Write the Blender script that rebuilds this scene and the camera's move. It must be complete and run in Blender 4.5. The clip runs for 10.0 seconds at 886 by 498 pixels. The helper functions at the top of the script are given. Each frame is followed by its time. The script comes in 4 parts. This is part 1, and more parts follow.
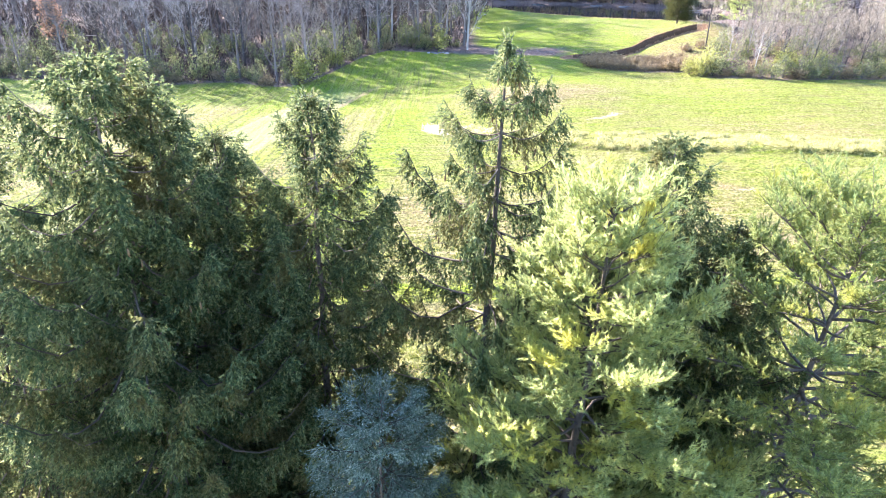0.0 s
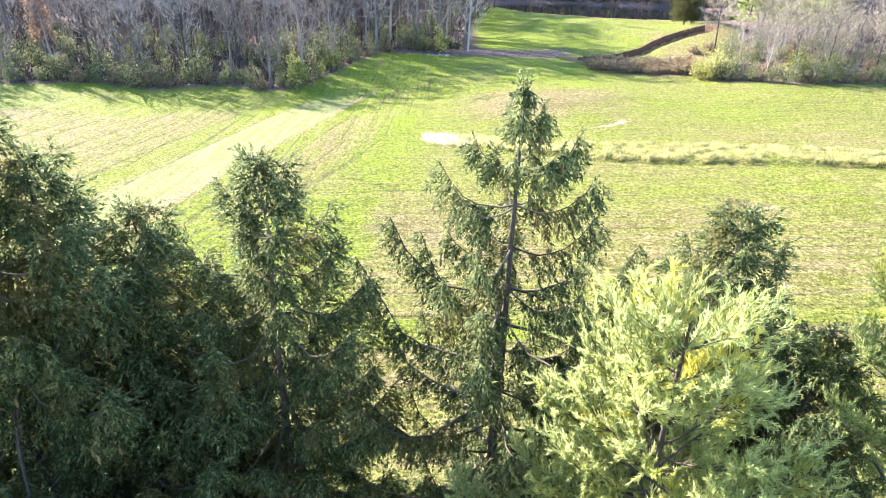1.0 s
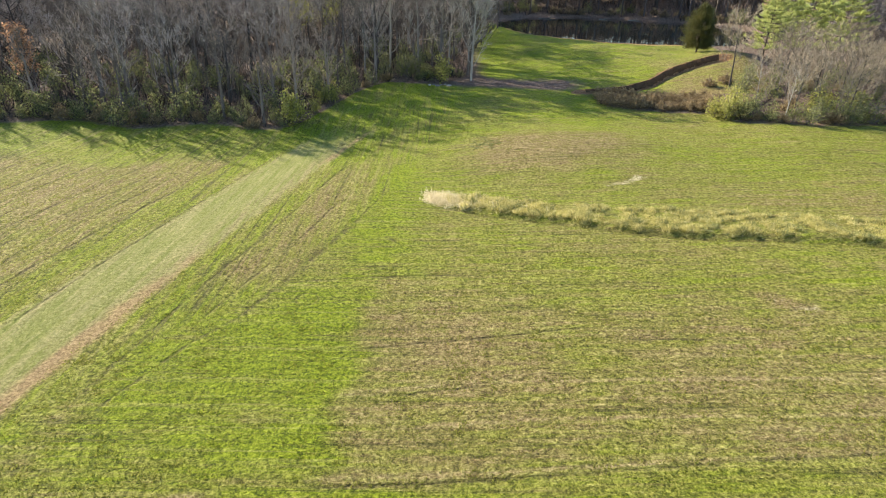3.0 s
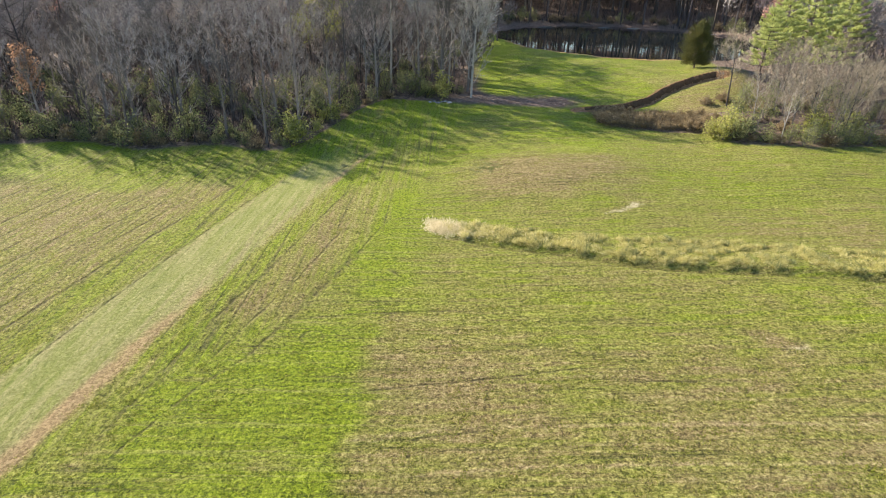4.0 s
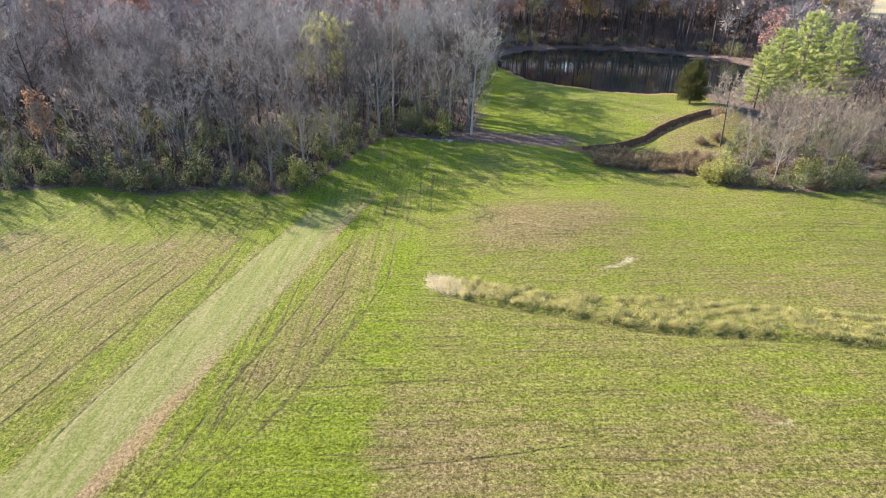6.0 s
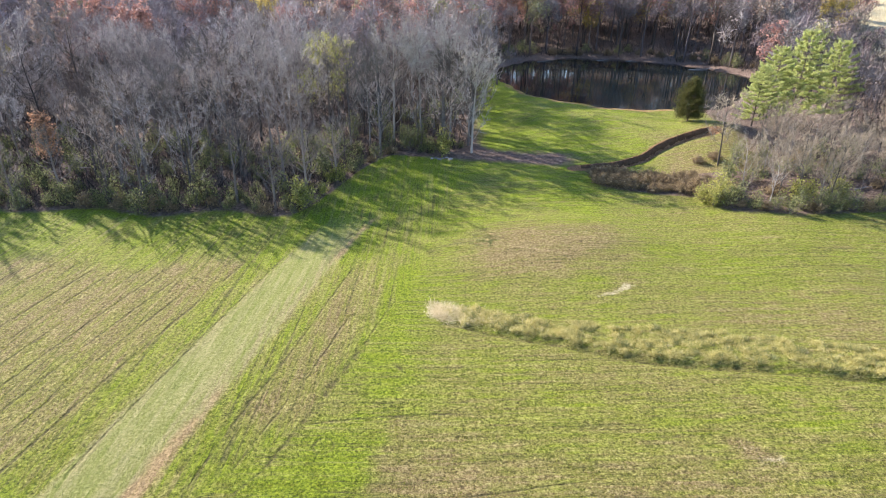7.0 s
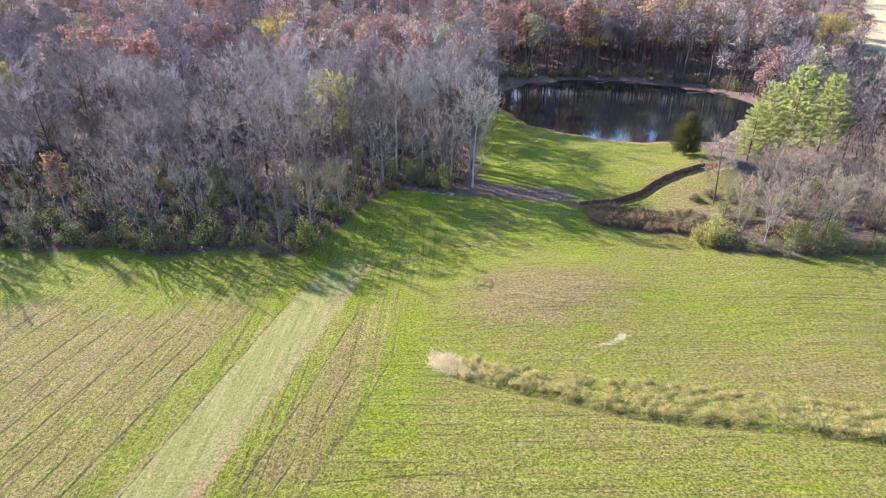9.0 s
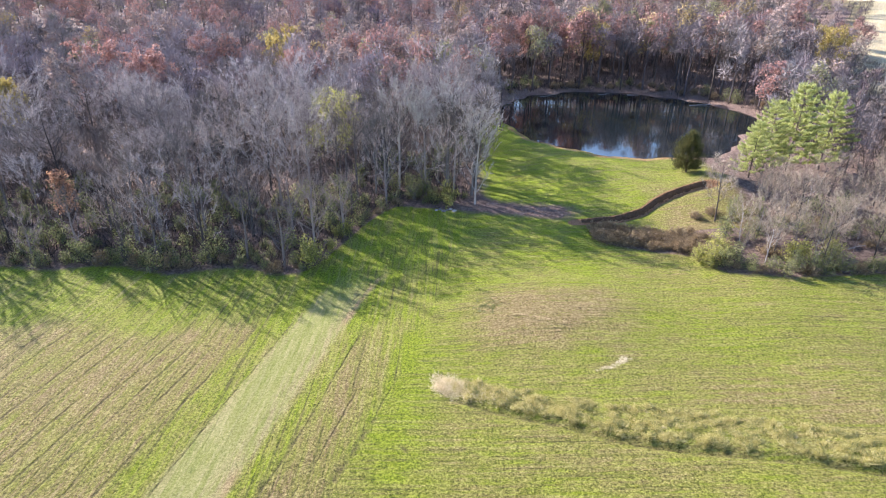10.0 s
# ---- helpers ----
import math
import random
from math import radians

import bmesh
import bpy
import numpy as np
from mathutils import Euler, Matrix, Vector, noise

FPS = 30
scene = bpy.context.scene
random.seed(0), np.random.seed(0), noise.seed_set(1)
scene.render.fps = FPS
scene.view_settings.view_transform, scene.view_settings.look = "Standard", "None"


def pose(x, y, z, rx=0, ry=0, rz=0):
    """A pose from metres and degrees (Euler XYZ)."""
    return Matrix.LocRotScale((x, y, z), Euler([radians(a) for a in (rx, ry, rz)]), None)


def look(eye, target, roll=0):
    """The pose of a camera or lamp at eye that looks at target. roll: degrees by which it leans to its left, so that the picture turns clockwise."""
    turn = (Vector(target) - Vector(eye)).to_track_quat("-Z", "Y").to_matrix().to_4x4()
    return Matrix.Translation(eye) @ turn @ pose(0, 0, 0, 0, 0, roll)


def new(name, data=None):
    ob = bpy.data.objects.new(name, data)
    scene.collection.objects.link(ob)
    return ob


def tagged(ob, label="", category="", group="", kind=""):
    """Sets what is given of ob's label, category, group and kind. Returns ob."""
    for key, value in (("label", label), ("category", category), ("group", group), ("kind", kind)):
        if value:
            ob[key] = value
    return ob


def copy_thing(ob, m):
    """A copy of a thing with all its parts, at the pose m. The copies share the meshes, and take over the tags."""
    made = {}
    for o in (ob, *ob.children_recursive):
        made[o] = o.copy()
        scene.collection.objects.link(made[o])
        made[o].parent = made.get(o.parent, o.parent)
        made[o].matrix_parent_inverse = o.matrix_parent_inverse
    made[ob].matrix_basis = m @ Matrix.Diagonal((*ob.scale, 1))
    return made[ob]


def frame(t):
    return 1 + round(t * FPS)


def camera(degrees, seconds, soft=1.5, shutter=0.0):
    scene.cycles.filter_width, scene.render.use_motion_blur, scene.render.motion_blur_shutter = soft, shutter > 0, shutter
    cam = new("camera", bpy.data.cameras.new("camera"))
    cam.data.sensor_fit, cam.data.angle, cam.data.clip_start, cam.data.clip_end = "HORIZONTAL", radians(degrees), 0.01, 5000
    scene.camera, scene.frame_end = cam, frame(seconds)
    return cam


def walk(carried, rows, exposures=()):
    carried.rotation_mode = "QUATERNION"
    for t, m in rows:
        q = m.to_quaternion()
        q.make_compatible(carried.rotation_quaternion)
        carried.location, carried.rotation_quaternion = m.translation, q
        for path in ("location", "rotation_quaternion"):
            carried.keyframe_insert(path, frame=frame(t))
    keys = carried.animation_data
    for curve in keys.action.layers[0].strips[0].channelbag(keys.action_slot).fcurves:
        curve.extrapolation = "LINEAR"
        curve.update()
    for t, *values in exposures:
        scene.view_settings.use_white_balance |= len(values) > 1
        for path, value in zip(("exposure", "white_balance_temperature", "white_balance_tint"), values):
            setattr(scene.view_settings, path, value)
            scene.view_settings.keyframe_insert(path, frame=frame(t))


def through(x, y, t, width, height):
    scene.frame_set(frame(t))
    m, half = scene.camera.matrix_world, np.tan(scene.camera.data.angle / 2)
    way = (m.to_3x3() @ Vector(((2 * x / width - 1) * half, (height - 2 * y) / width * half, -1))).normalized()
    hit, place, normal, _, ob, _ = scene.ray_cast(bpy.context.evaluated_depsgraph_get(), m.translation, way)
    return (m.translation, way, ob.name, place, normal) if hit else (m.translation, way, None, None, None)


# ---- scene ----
# drone camera: glides forward over the tree tops, then climbs straight up
cam = camera(76.3, 10.0, soft=1.0)
PATH = [
    (0, (0.135, -0.024, 13.679), (0.154, 1.781, 12.817), 2.0),
    (0.5, (0.193, 1.311, 13.783), (0.211, 3.114, 12.919), 1.9),
    (1, (0.199, 3.026, 13.982), (0.216, 4.828, 13.114), 2.0),
    (1.5, (0.211, 5.201, 14.457), (0.227, 7.001, 13.585), 1.9),
    (1.6, (0.177, 5.647, 14.548), (0.188, 7.448, 13.678), 1.9),
    (2, (0.146, 7.432, 15.46), (0.155, 9.234, 14.593), 1.9),
    (2.5, (0.115, 8.788, 16.574), (0.126, 10.59, 15.707), 2.0),
    (4, (-0.059, 9.511, 20.499), (-0.05, 11.312, 19.629), 1.8),
    (4.5, (-0.119, 9.634, 21.792), (-0.11, 11.436, 20.925), 1.8),
    (5, (-0.112, 9.704, 23.11), (-0.106, 11.508, 22.247), 1.7),
    (5.5, (-0.027, 9.774, 24.365), (-0.025, 11.581, 23.508), 1.5),
    (7, (-0.049, 10.021, 28.541), (-0.053, 11.832, 27.691), 1.2),
    (7.5, (0.023, 10.162, 29.775), (0.016, 11.974, 28.93), 1.2),
    (8, (0.048, 10.277, 31.068), (0.039, 12.092, 30.227), 1.1),
    (8.5, (0.051, 10.331, 32.375), (0.041, 12.147, 31.537), 1.1),
    (9, (-0.01, 10.377, 33.628), (-0.023, 12.195, 32.795), 1.0),
    (9.5, (-0.078, 10.451, 34.769), (-0.096, 12.271, 33.941), 1.0),
    (10, (-0.109, 10.654, 35.624), (-0.13, 12.479, 34.807), 1.0),
]
EXPOSURES = [(0.0, 2.9, 5850, 21), (1.0, 2.7, 6200, 17), (1.6, 2.15, 6500, 14), (2.0, 1.7, 6950, 11), (2.5, 1.5, 7450, 9), (4.0, 1.53, 7200, 11), (5.5, 1.62, 6800, 15), (7.5, 1.7, 6550, 18), (10.0, 1.8, 6300, 24)]
walk(cam, [(t, look(eye, target, roll)) for t, eye, target, roll in PATH], EXPOSURES)

# ------------------------------------------------------------------ light
SUN_AZ, SUN_EL = radians(-52), radians(27.5)  # low autumn sun, ahead and to the left
world = bpy.data.worlds.new("sky")
scene.world = world
world.use_nodes = True
wn = world.node_tree.nodes
sky = wn.new("ShaderNodeTexSky")
sky.sky_type = 'NISHITA'
sky.sun_disc = False
sky.sun_elevation, sky.sun_rotation = SUN_EL, SUN_AZ
sky.air_density, sky.dust_density, sky.ozone_density = 1.1, 0.1, 4.0
world.node_tree.links.new(sky.outputs[0], wn["Background"].inputs[0])
wn["Background"].inputs[1].default_value = 0.115
sun = new("sun", bpy.data.lights.new("sun", 'SUN'))
sun.data.energy, sun.data.angle, sun.data.color = 5.5, radians(0.53), (1.0, 0.94, 0.83)
sun_dir = Vector((math.sin(SUN_AZ) * math.cos(SUN_EL), math.cos(SUN_AZ) * math.cos(SUN_EL), math.sin(SUN_EL)))
sun.matrix_world = look(sun_dir * 300, (0, 0, 0))


# ------------------------------------------------------------------ materials
class Mat:
    """A small builder for node materials."""

    def __init__(self, name):
        self.m = bpy.data.materials.new(name)
        self.m.use_nodes = True
        self.t = self.m.node_tree
        self.p = self.t.nodes["Principled BSDF"]

    def n(self, kind, **kw):
        node = self.t.nodes.new("ShaderNode" + kind)
        for key, value in kw.items():
            node.inputs[key.replace("_", " ")].default_value = value
        return node

    def link(self, a, b):
        self.t.links.new(a, b)
        return self

    def noise(self, scale, detail=4.0, rough=0.55, vec=None):
        node = self.n("TexNoise", Scale=scale, Detail=detail, Roughness=rough)
        if vec is not None:
            self.link(vec, node.inputs["Vector"])
        return node.outputs["Fac"]

    def ramp(self, fac, *stops):
        node = self.n("ValToRGB")
        el = node.color_ramp.elements
        while len(el) < len(stops):
            el.new(0.5)
        for e, (pos, col) in zip(el, stops):
            e.position = pos
            e.color = (*col, 1) if isinstance(col, tuple) else (col, col, col, 1)
        self.link(fac, node.inputs[0])
        return node.outputs[0]

    def mix(self, fac, a, b, blend='MIX'):
        node = self.t.nodes.new("ShaderNodeMix")
        node.data_type, node.blend_type = 'RGBA', blend
        for sock, value in ((node.inputs[0], fac), (node.inputs[6], a), (node.inputs[7], b)):
            if isinstance(value, (int, float)):
                sock.default_value = value
            elif isinstance(value, tuple):
                sock.default_value = (*value, 1)
            else:
                self.link(value, sock)
        return node.outputs[2]

    def math(self, op, a, b=0.0, clamp=False):
        node = self.t.nodes.new("ShaderNodeMath")
        node.operation, node.use_clamp = op, clamp
        for sock, value in ((node.inputs[0], a), (node.inputs[1], b)):
            if isinstance(value, (int, float)):
                sock.default_value = value
            else:
                self.link(value, sock)
        return node.outputs[0]

    def attr(self, name):
        node = self.n("Attribute")
        node.attribute_name = name
        return node

    def coords(self):
        return self.n("TexCoord").outputs["Object"]

    def bump(self, height, strength, distance):
        node = self.n("Bump", Strength=strength, Distance=distance)
        self.link(height, node.inputs["Height"])
        self.link(node.outputs[0], self.p.inputs["Normal"])


def foliage(name, dark, light, tip, through=0.35, rough=0.6, vary=0.5, patch=None):
    """Leaves or needles: three tones varied leaf by leaf and clump by clump, partly see-through to light."""
    b = Mat(name)
    island = b.n("NewGeometry").outputs["Random Per Island"]
    clump = b.noise(1.3, 3, 0.6, b.coords())
    col = b.ramp(island, (0.0, dark), (vary, light), (1.0, tip))
    col = b.mix(b.ramp(clump, (0.38, 0.0), (0.62, 1.0)), b.mix(0.4, col, dark), col)
    if patch:
        spots = b.ramp(b.noise(0.8, 2, 0.5, b.coords()), (0.53, 0.0), (0.66, 0.85))
        col = b.mix(spots, col, b.mix(0.45, patch, col))
    b.link(col, b.p.inputs["Base Color"])
    b.p.inputs["Roughness"].default_value = rough
    b.p.inputs["Specular IOR Level"].default_value = 0.12
    tr = b.n("BsdfTranslucent")
    b.link(b.mix(0.3, col, tip), tr.inputs["Color"])
    ms = b.n("MixShader")
    ms.inputs[0].default_value = through
    b.link(b.p.outputs[0], ms.inputs[1]).link(tr.outputs[0], ms.inputs[2])
    b.link(ms.outputs[0], b.t.nodes["Material Output"].inputs["Surface"])
    return b.m


def bark(name, dark, light, scale=6.0):
    b = Mat(name)
    at = b.coords()
    grain = b.noise(scale, 6, 0.65, at)
    col = b.ramp(grain, (0.3, dark), (0.7, light))
    rand = b.n("ObjectInfo").outputs["Random"]
    col = b.mix(b.math('MULTIPLY', rand, 0.45), col, b.mix(0.6, light, (0.26, 0.20, 0.15)))
    vary = b.n("HueSaturation")
    b.link(col, vary.inputs["Color"])
    b.link(b.math('ADD', 0.35, b.math('MULTIPLY', b.math('FRACT', b.math('MULTIPLY', rand, 7.3)), 1.1)), vary.inputs["Value"])
    b.link(vary.outputs[0], b.p.inputs["Base Color"])
    b.p.inputs["Roughness"].default_value = 0.9
    b.p.inputs["Specular IOR Level"].default_value = 0.15
    b.bump(grain, 0.5, 0.02)
    return b.m


def tinted(name, through=0.0):
    """Colour from the mesh's own tint, tree by tree, broken up by grain."""
    b = Mat(name)
    b.p.inputs["Specular IOR Level"].default_value = 0.1
    island = b.n("NewGeometry").outputs["Random Per Island"]
    col = b.mix(b.math('MULTIPLY', island, 0.4), b.attr("tint").outputs["Color"], (0.10, 0.075, 0.06))
    b.link(col, b.p.inputs["Base Color"])
    b.p.inputs["Roughness"].default_value = 0.85
    if through:
        tr = b.n("BsdfTranslucent")
        b.link(col, tr.inputs["Color"])
        ms = b.n("MixShader")
        ms.inputs[0].default_value = through
        b.link(b.p.outputs[0], ms.inputs[1]).link(tr.outputs[0], ms.inputs[2])
        b.link(ms.outputs[0], b.t.nodes["Material Output"].inputs["Surface"])
    return b.m


M_SPRUCE = foliage("spruce_needles", (0.024, 0.046, 0.021), (0.078, 0.130, 0.050), (0.31, 0.31, 0.125), 0.5, patch=(0.22, 0.145, 0.05))
M_CONE = foliage("spruce_cones", (0.10, 0.060, 0.030), (0.17, 0.11, 0.055), (0.26, 0.19, 0.10), 0.0, 0.7)
M_PINE = foliage("pine_needles", (0.185, 0.245, 0.10), (0.39, 0.445, 0.165), (0.65, 0.63, 0.24), 0.6, patch=(0.88, 0.76, 0.08))
M_PINE_D = foliage("open_pine_needles", (0.10, 0.145, 0.055), (0.22, 0.28, 0.095), (0.46, 0.46, 0.15), 0.5, patch=(0.52, 0.47, 0.06))
M_FIELD = foliage("field_grass_blades", (0.09, 0.115, 0.014), (0.19, 0.215, 0.026), (0.34, 0.32, 0.085), 0.4, 0.8)
M_PINE_F = foliage("far_pine_needles", (0.15, 0.20, 0.07), (0.38, 0.44, 0.15), (0.68, 0.68, 0.28), 0.55)
M_BLUE = foliage("blue_needles", (0.045, 0.082, 0.056), (0.15, 0.21, 0.15), (0.48, 0.52, 0.41), 0.3)
M_CEDAR = foliage("cedar_scales", (0.035, 0.048, 0.018), (0.085, 0.095, 0.032), (0.19, 0.16, 0.05), 0.25)
M_SHRUB = foliage("shrub_leaves", (0.085, 0.108, 0.042), (0.20, 0.222, 0.088), (0.41, 0.40, 0.19), 0.45)
M_SHRUB_Y = foliage("yellow_green_leaves", (0.14, 0.155, 0.035), (0.32, 0.325, 0.085), (0.58, 0.54, 0.19), 0.45)
M_RUST = foliage("rust_leaves", (0.24, 0.115, 0.095), (0.37, 0.20, 0.165), (0.48, 0.30, 0.25), 0.3)
M_GOLD = foliage("gold_leaves", (0.24, 0.175, 0.055), (0.42, 0.32, 0.09), (0.55, 0.46, 0.16), 0.35)
M_ORANGE = foliage("orange_leaves", (0.27, 0.135, 0.075), (0.46, 0.255, 0.15), (0.62, 0.40, 0.26), 0.4)
M_STRAW = foliage("dry_grass", (0.42, 0.35, 0.21), (0.66, 0.58, 0.38), (0.85, 0.78, 0.58), 0.5, 0.8)
M_WEED = foliage("weed_leaves", (0.21, 0.205, 0.05), (0.52, 0.48, 0.15), (0.80, 0.70, 0.38), 0.5, 0.8)
M_BRUSH = foliage("brown_brush", (0.15, 0.105, 0.06), (0.27, 0.20, 0.115), (0.42, 0.33, 0.20), 0.3, 0.9)
# stalk tones kept near black, so forest shade is partly in the colour
M_UNDER = foliage("shade_dark_stalks", (0.040, 0.032, 0.030), (0.080, 0.066, 0.058), (0.16, 0.13, 0.105), 0.15, 0.9)
M_BARK = bark("grey_bark", (0.075, 0.065, 0.062), (0.19, 0.17, 0.165))
M_TWIG = bark("grey_twigs", (0.195, 0.172, 0.166), (0.50, 0.445, 0.42), 1.0)
M_TWIG_B = bark("brown_twigs", (0.20, 0.162, 0.145), (0.45, 0.372, 0.325), 1.0)
M_TWIG_T = bark("thicket_twigs", (0.15, 0.122, 0.09), (0.36, 0.305, 0.23), 1.0)
M_PALE = bark("pale_bark", (0.17, 0.16, 0.15), (0.34, 0.325, 0.305))
M_CONBARK = bark("conifer_bark", (0.055, 0.044, 0.036), (0.17, 0.135, 0.108), 9.0)
M_WOODS = tinted("woods_twigs")
M_WOODLEAF = tinted("woods_leaves", 0.18)
M_SOIL = bark("raw_earth", (0.12, 0.058, 0.028), (0.36, 0.20, 0.105), 2.6)


# x, y to x, y and half width of single dark ruts in the field, then of painted ditch shade
RUTS_AND_SHADE = [(-16.8, 30.5, -14.9, 42.2, 0.22), (-14.9, 42.2, -13.0, 50.5, 0.24), (-13.0, 50.5, -10.2, 66.5, 0.16),
        (-9.6, 42.8, -6.7, 52.0, 0.55), (-9.9, 42.2, -11.6, 37.2, 0.28), (-11.6, 37.2, -13.4, 34.4, 0.2), (-10.2, 41.4, -5.5, 42.2, 0.16),
        (-13.4, 34.4, -15.4, 29.5, 0.18), (-11.8, 44.0, -13.6, 37.0, 0.16), (-10.9, 46.5, -9.0, 56.0, 0.16), (-7.6, 49.0, -5.4, 57.0, 0.14),
        (-21.9, 52.0, -18.8, 69.6, 0.16), (-24.3, 37.0, -22.0, 51.0, 0.16), (-12.6, 75.0, -10.6, 80.5, 0.2),
        (-4.5, 25.0, 20.0, 26.5, 0.16), (-4.4, 30.2, 3.0, 31.2, 0.15), (-20.0, 21.6, 40.0, 24.9, 0.24), (-4.8, 42.3, 0.9, 42.6, 0.22),
        (7.4, 68.1, 13.8, 65.5, 0.16), (-4.0, 34.3, 8.9, 36.0, 0.14), (-3.9, 48.4, -3.2, 47.6, 0.4), (-3.2, 61.2, -1.6, 60.8, 0.25),
        # these last seven paint the shade along the weed strip's lower edge
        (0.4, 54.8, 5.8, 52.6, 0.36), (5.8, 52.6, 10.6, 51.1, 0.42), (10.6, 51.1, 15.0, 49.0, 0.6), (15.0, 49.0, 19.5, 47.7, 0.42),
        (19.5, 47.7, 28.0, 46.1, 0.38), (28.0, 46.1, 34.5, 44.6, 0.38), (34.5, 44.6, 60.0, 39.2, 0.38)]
# the same for pale swaths of cut straw
SWATHS = [(-4.5, 30.5, 1.0, 31.4, 0.3), (1.0, 31.4, 22.0, 31.2, 0.22), (-2.0, 28.3, 3.4, 28.75, 0.22), (3.4, 28.75, 26.0, 28.6, 0.2),
          (-4.6, 25.4, 0.8, 25.75, 0.3), (0.8, 25.75, 24.0, 26.6, 0.2), (-10.6, 24.4, -8.6, 24.6, 0.35), (8.0, 68.6, 13.6, 66.2, 0.22)]


def ground_material():
    """Field, mown track, weeds, leaf litter and bare soil, each weighed by the terrain's own layers."""
    b = Mat("field_ground")
    at = b.coords()
    lay = {k: b.attr(k).outputs["Fac"] for k in ("swath", "left", "dry", "soil", "litter", "lush", "bare", "straw", "open")}

    def rows(sx, sy, shear):
        mp = b.n("Mapping")
        mp.inputs["Rotation"].default_value = (0, 0, shear)
        mp.inputs["Scale"].default_value = (sx, sy, 1)
        b.link(at, mp.inputs["Vector"])
        return mp.outputs[0]

    def soft(x, lo, hi):
        """0 at lo to 1 at hi."""
        return b.math('DIVIDE', b.math('SUBTRACT', x, lo), hi - lo, True)

    def around(x, mid_x, half, blur):
        return soft(b.math('ABSOLUTE', b.math('SUBTRACT', x, mid_x)), half + blur, half - blur)

    xyz = b.n("SeparateXYZ")
    b.link(at, xyz.inputs[0])
    big = b.noise(0.09, 3, 0.55, at)
    mid = b.noise(0.45, 5, 0.65, at)
    fine = b.math('ADD', b.math('MULTIPLY', b.noise(4.2, 5, 0.75, at), 0.6), b.math('MULTIPLY', b.noise(9.0, 4, 0.75, at), 0.4))
    fine = b.ramp(fine, (0.39, 0.2), (0.61, 0.82))
    patchy = b.noise(1.3, 5, 0.7, at)
    across = b.noise(1.0, 5, 0.72, rows(0.16, 1.9, -0.02))
    along = b.noise(1.0, 5, 0.72, rows(1.9, 0.16, 0.19))
    drill = b.mix(lay["left"], across, along)
    wob = b.math('MULTIPLY', b.math('SUBTRACT', b.noise(0.6, 4, 0.6, at), 0.5), 0.5)
    tu = b.math('ADD', lay["swath"], wob)
    # green stand, thinning to tan thatch along the drill rows
    green = b.ramp(fine, (0.24, (0.050, 0.075, 0.006)), (0.5, (0.165, 0.222, 0.012)), (0.76, (0.30, 0.36, 0.032)))
    thatch = b.ramp(fine, (0.24, (0.070, 0.050, 0.024)), (0.5, (0.215, 0.160, 0.074)), (0.78, (0.40, 0.315, 0.165)))
    w = b.math('ADD', b.math('MULTIPLY', drill, 1.8), b.math('MULTIPLY', mid, 0.8))
    w = b.math('ADD', w, b.math('MULTIPLY', big, 0.6))
    w = b.math('ADD', w, b.math('MULTIPLY', patchy, 0.25))
    # brown stubble between the tractor lines beside the track, green on both margins of it
    stub = b.math('MULTIPLY', around(tu, -9.9, 2.6, 0.5), soft(xyz.outputs[1], 33.0, 43.0))
    stub = b.math('MULTIPLY', stub, soft(xyz.outputs[1], 70.0, 60.0))
    margin = b.math('MAXIMUM', around(tu, -23.6, 1.5, 0.5), around(tu, -13.7, 1.1, 0.4))
    w = b.math('ADD', w, b.math('MULTIPLY', b.math('ADD', lay["dry"], b.math('MULTIPLY', stub, 0.5)), 0.5))
    w = b.math('SUBTRACT', w, b.math('MULTIPLY', b.math('ADD', lay["lush"], b.math('MULTIPLY', margin, 0.4)), 0.4))
    col = b.mix(b.ramp(b.math('MULTIPLY', w, 0.45), (0.60, 0.0), (0.995, 0.95)), green, thatch)
    fur = b.mix(lay["left"], b.noise(1.0, 4, 0.65, rows(0.07, 3.4, -0.025)), b.noise(1.0, 3, 0.6, rows(2.6, 0.04, 0.19)))
    col = b.mix(b.math('MULTIPLY', b.ramp(fur, (0.54, 0.0), (0.66, 1.0)), 0.25), col, b.ramp(fine, (0.3, (0.24, 0.20, 0.08)), (0.7, (0.48, 0.42, 0.20))))
    fur = b.math('MULTIPLY', b.ramp(fur, (0.33, 1.0), (0.44, 0.0)), b.math('ADD', 0.42, b.math('MULTIPLY', b.ramp(mid, (0.4, 0.0), (0.6, 1.0)), 0.45)))
    fur = b.math('MULTIPLY', fur, lay["open"])
    col = b.mix(fur, col, b.ramp(fine, (0.3, (0.040, 0.045, 0.012)), (0.7, (0.13, 0.12, 0.045))))
    # tractor lines every few steps in the stubble beyond the track
    beat = b.math('FRACT', b.math('DIVIDE', b.math('ADD', lay["swath"], b.math('MULTIPLY', wob, 0.5)), 2.7))
    beat = soft(b.math('ABSOLUTE', b.math('SUBTRACT', beat, 0.5)), 0.075, 0.03)
    beat = b.math('MULTIPLY', beat, b.math('MULTIPLY', soft(tu, -24.2, -25.2), soft(xyz.outputs[1], 70.0, 66.0)))
    beat = b.math('MULTIPLY', beat, b.ramp(b.noise(1.0, 3, 0.6, rows(0.6, 0.12, 0.19)), (0.36, 0.1), (0.56, 1.0)))
    # mown grass track
    pale = b.ramp(b.math('ADD', b.math('MULTIPLY', along, 0.65), b.math('MULTIPLY', fine, 0.35)),
                  (0.33, (0.150, 0.185, 0.042)), (0.5, (0.245, 0.258, 0.085)), (0.67, (0.37, 0.35, 0.165)))
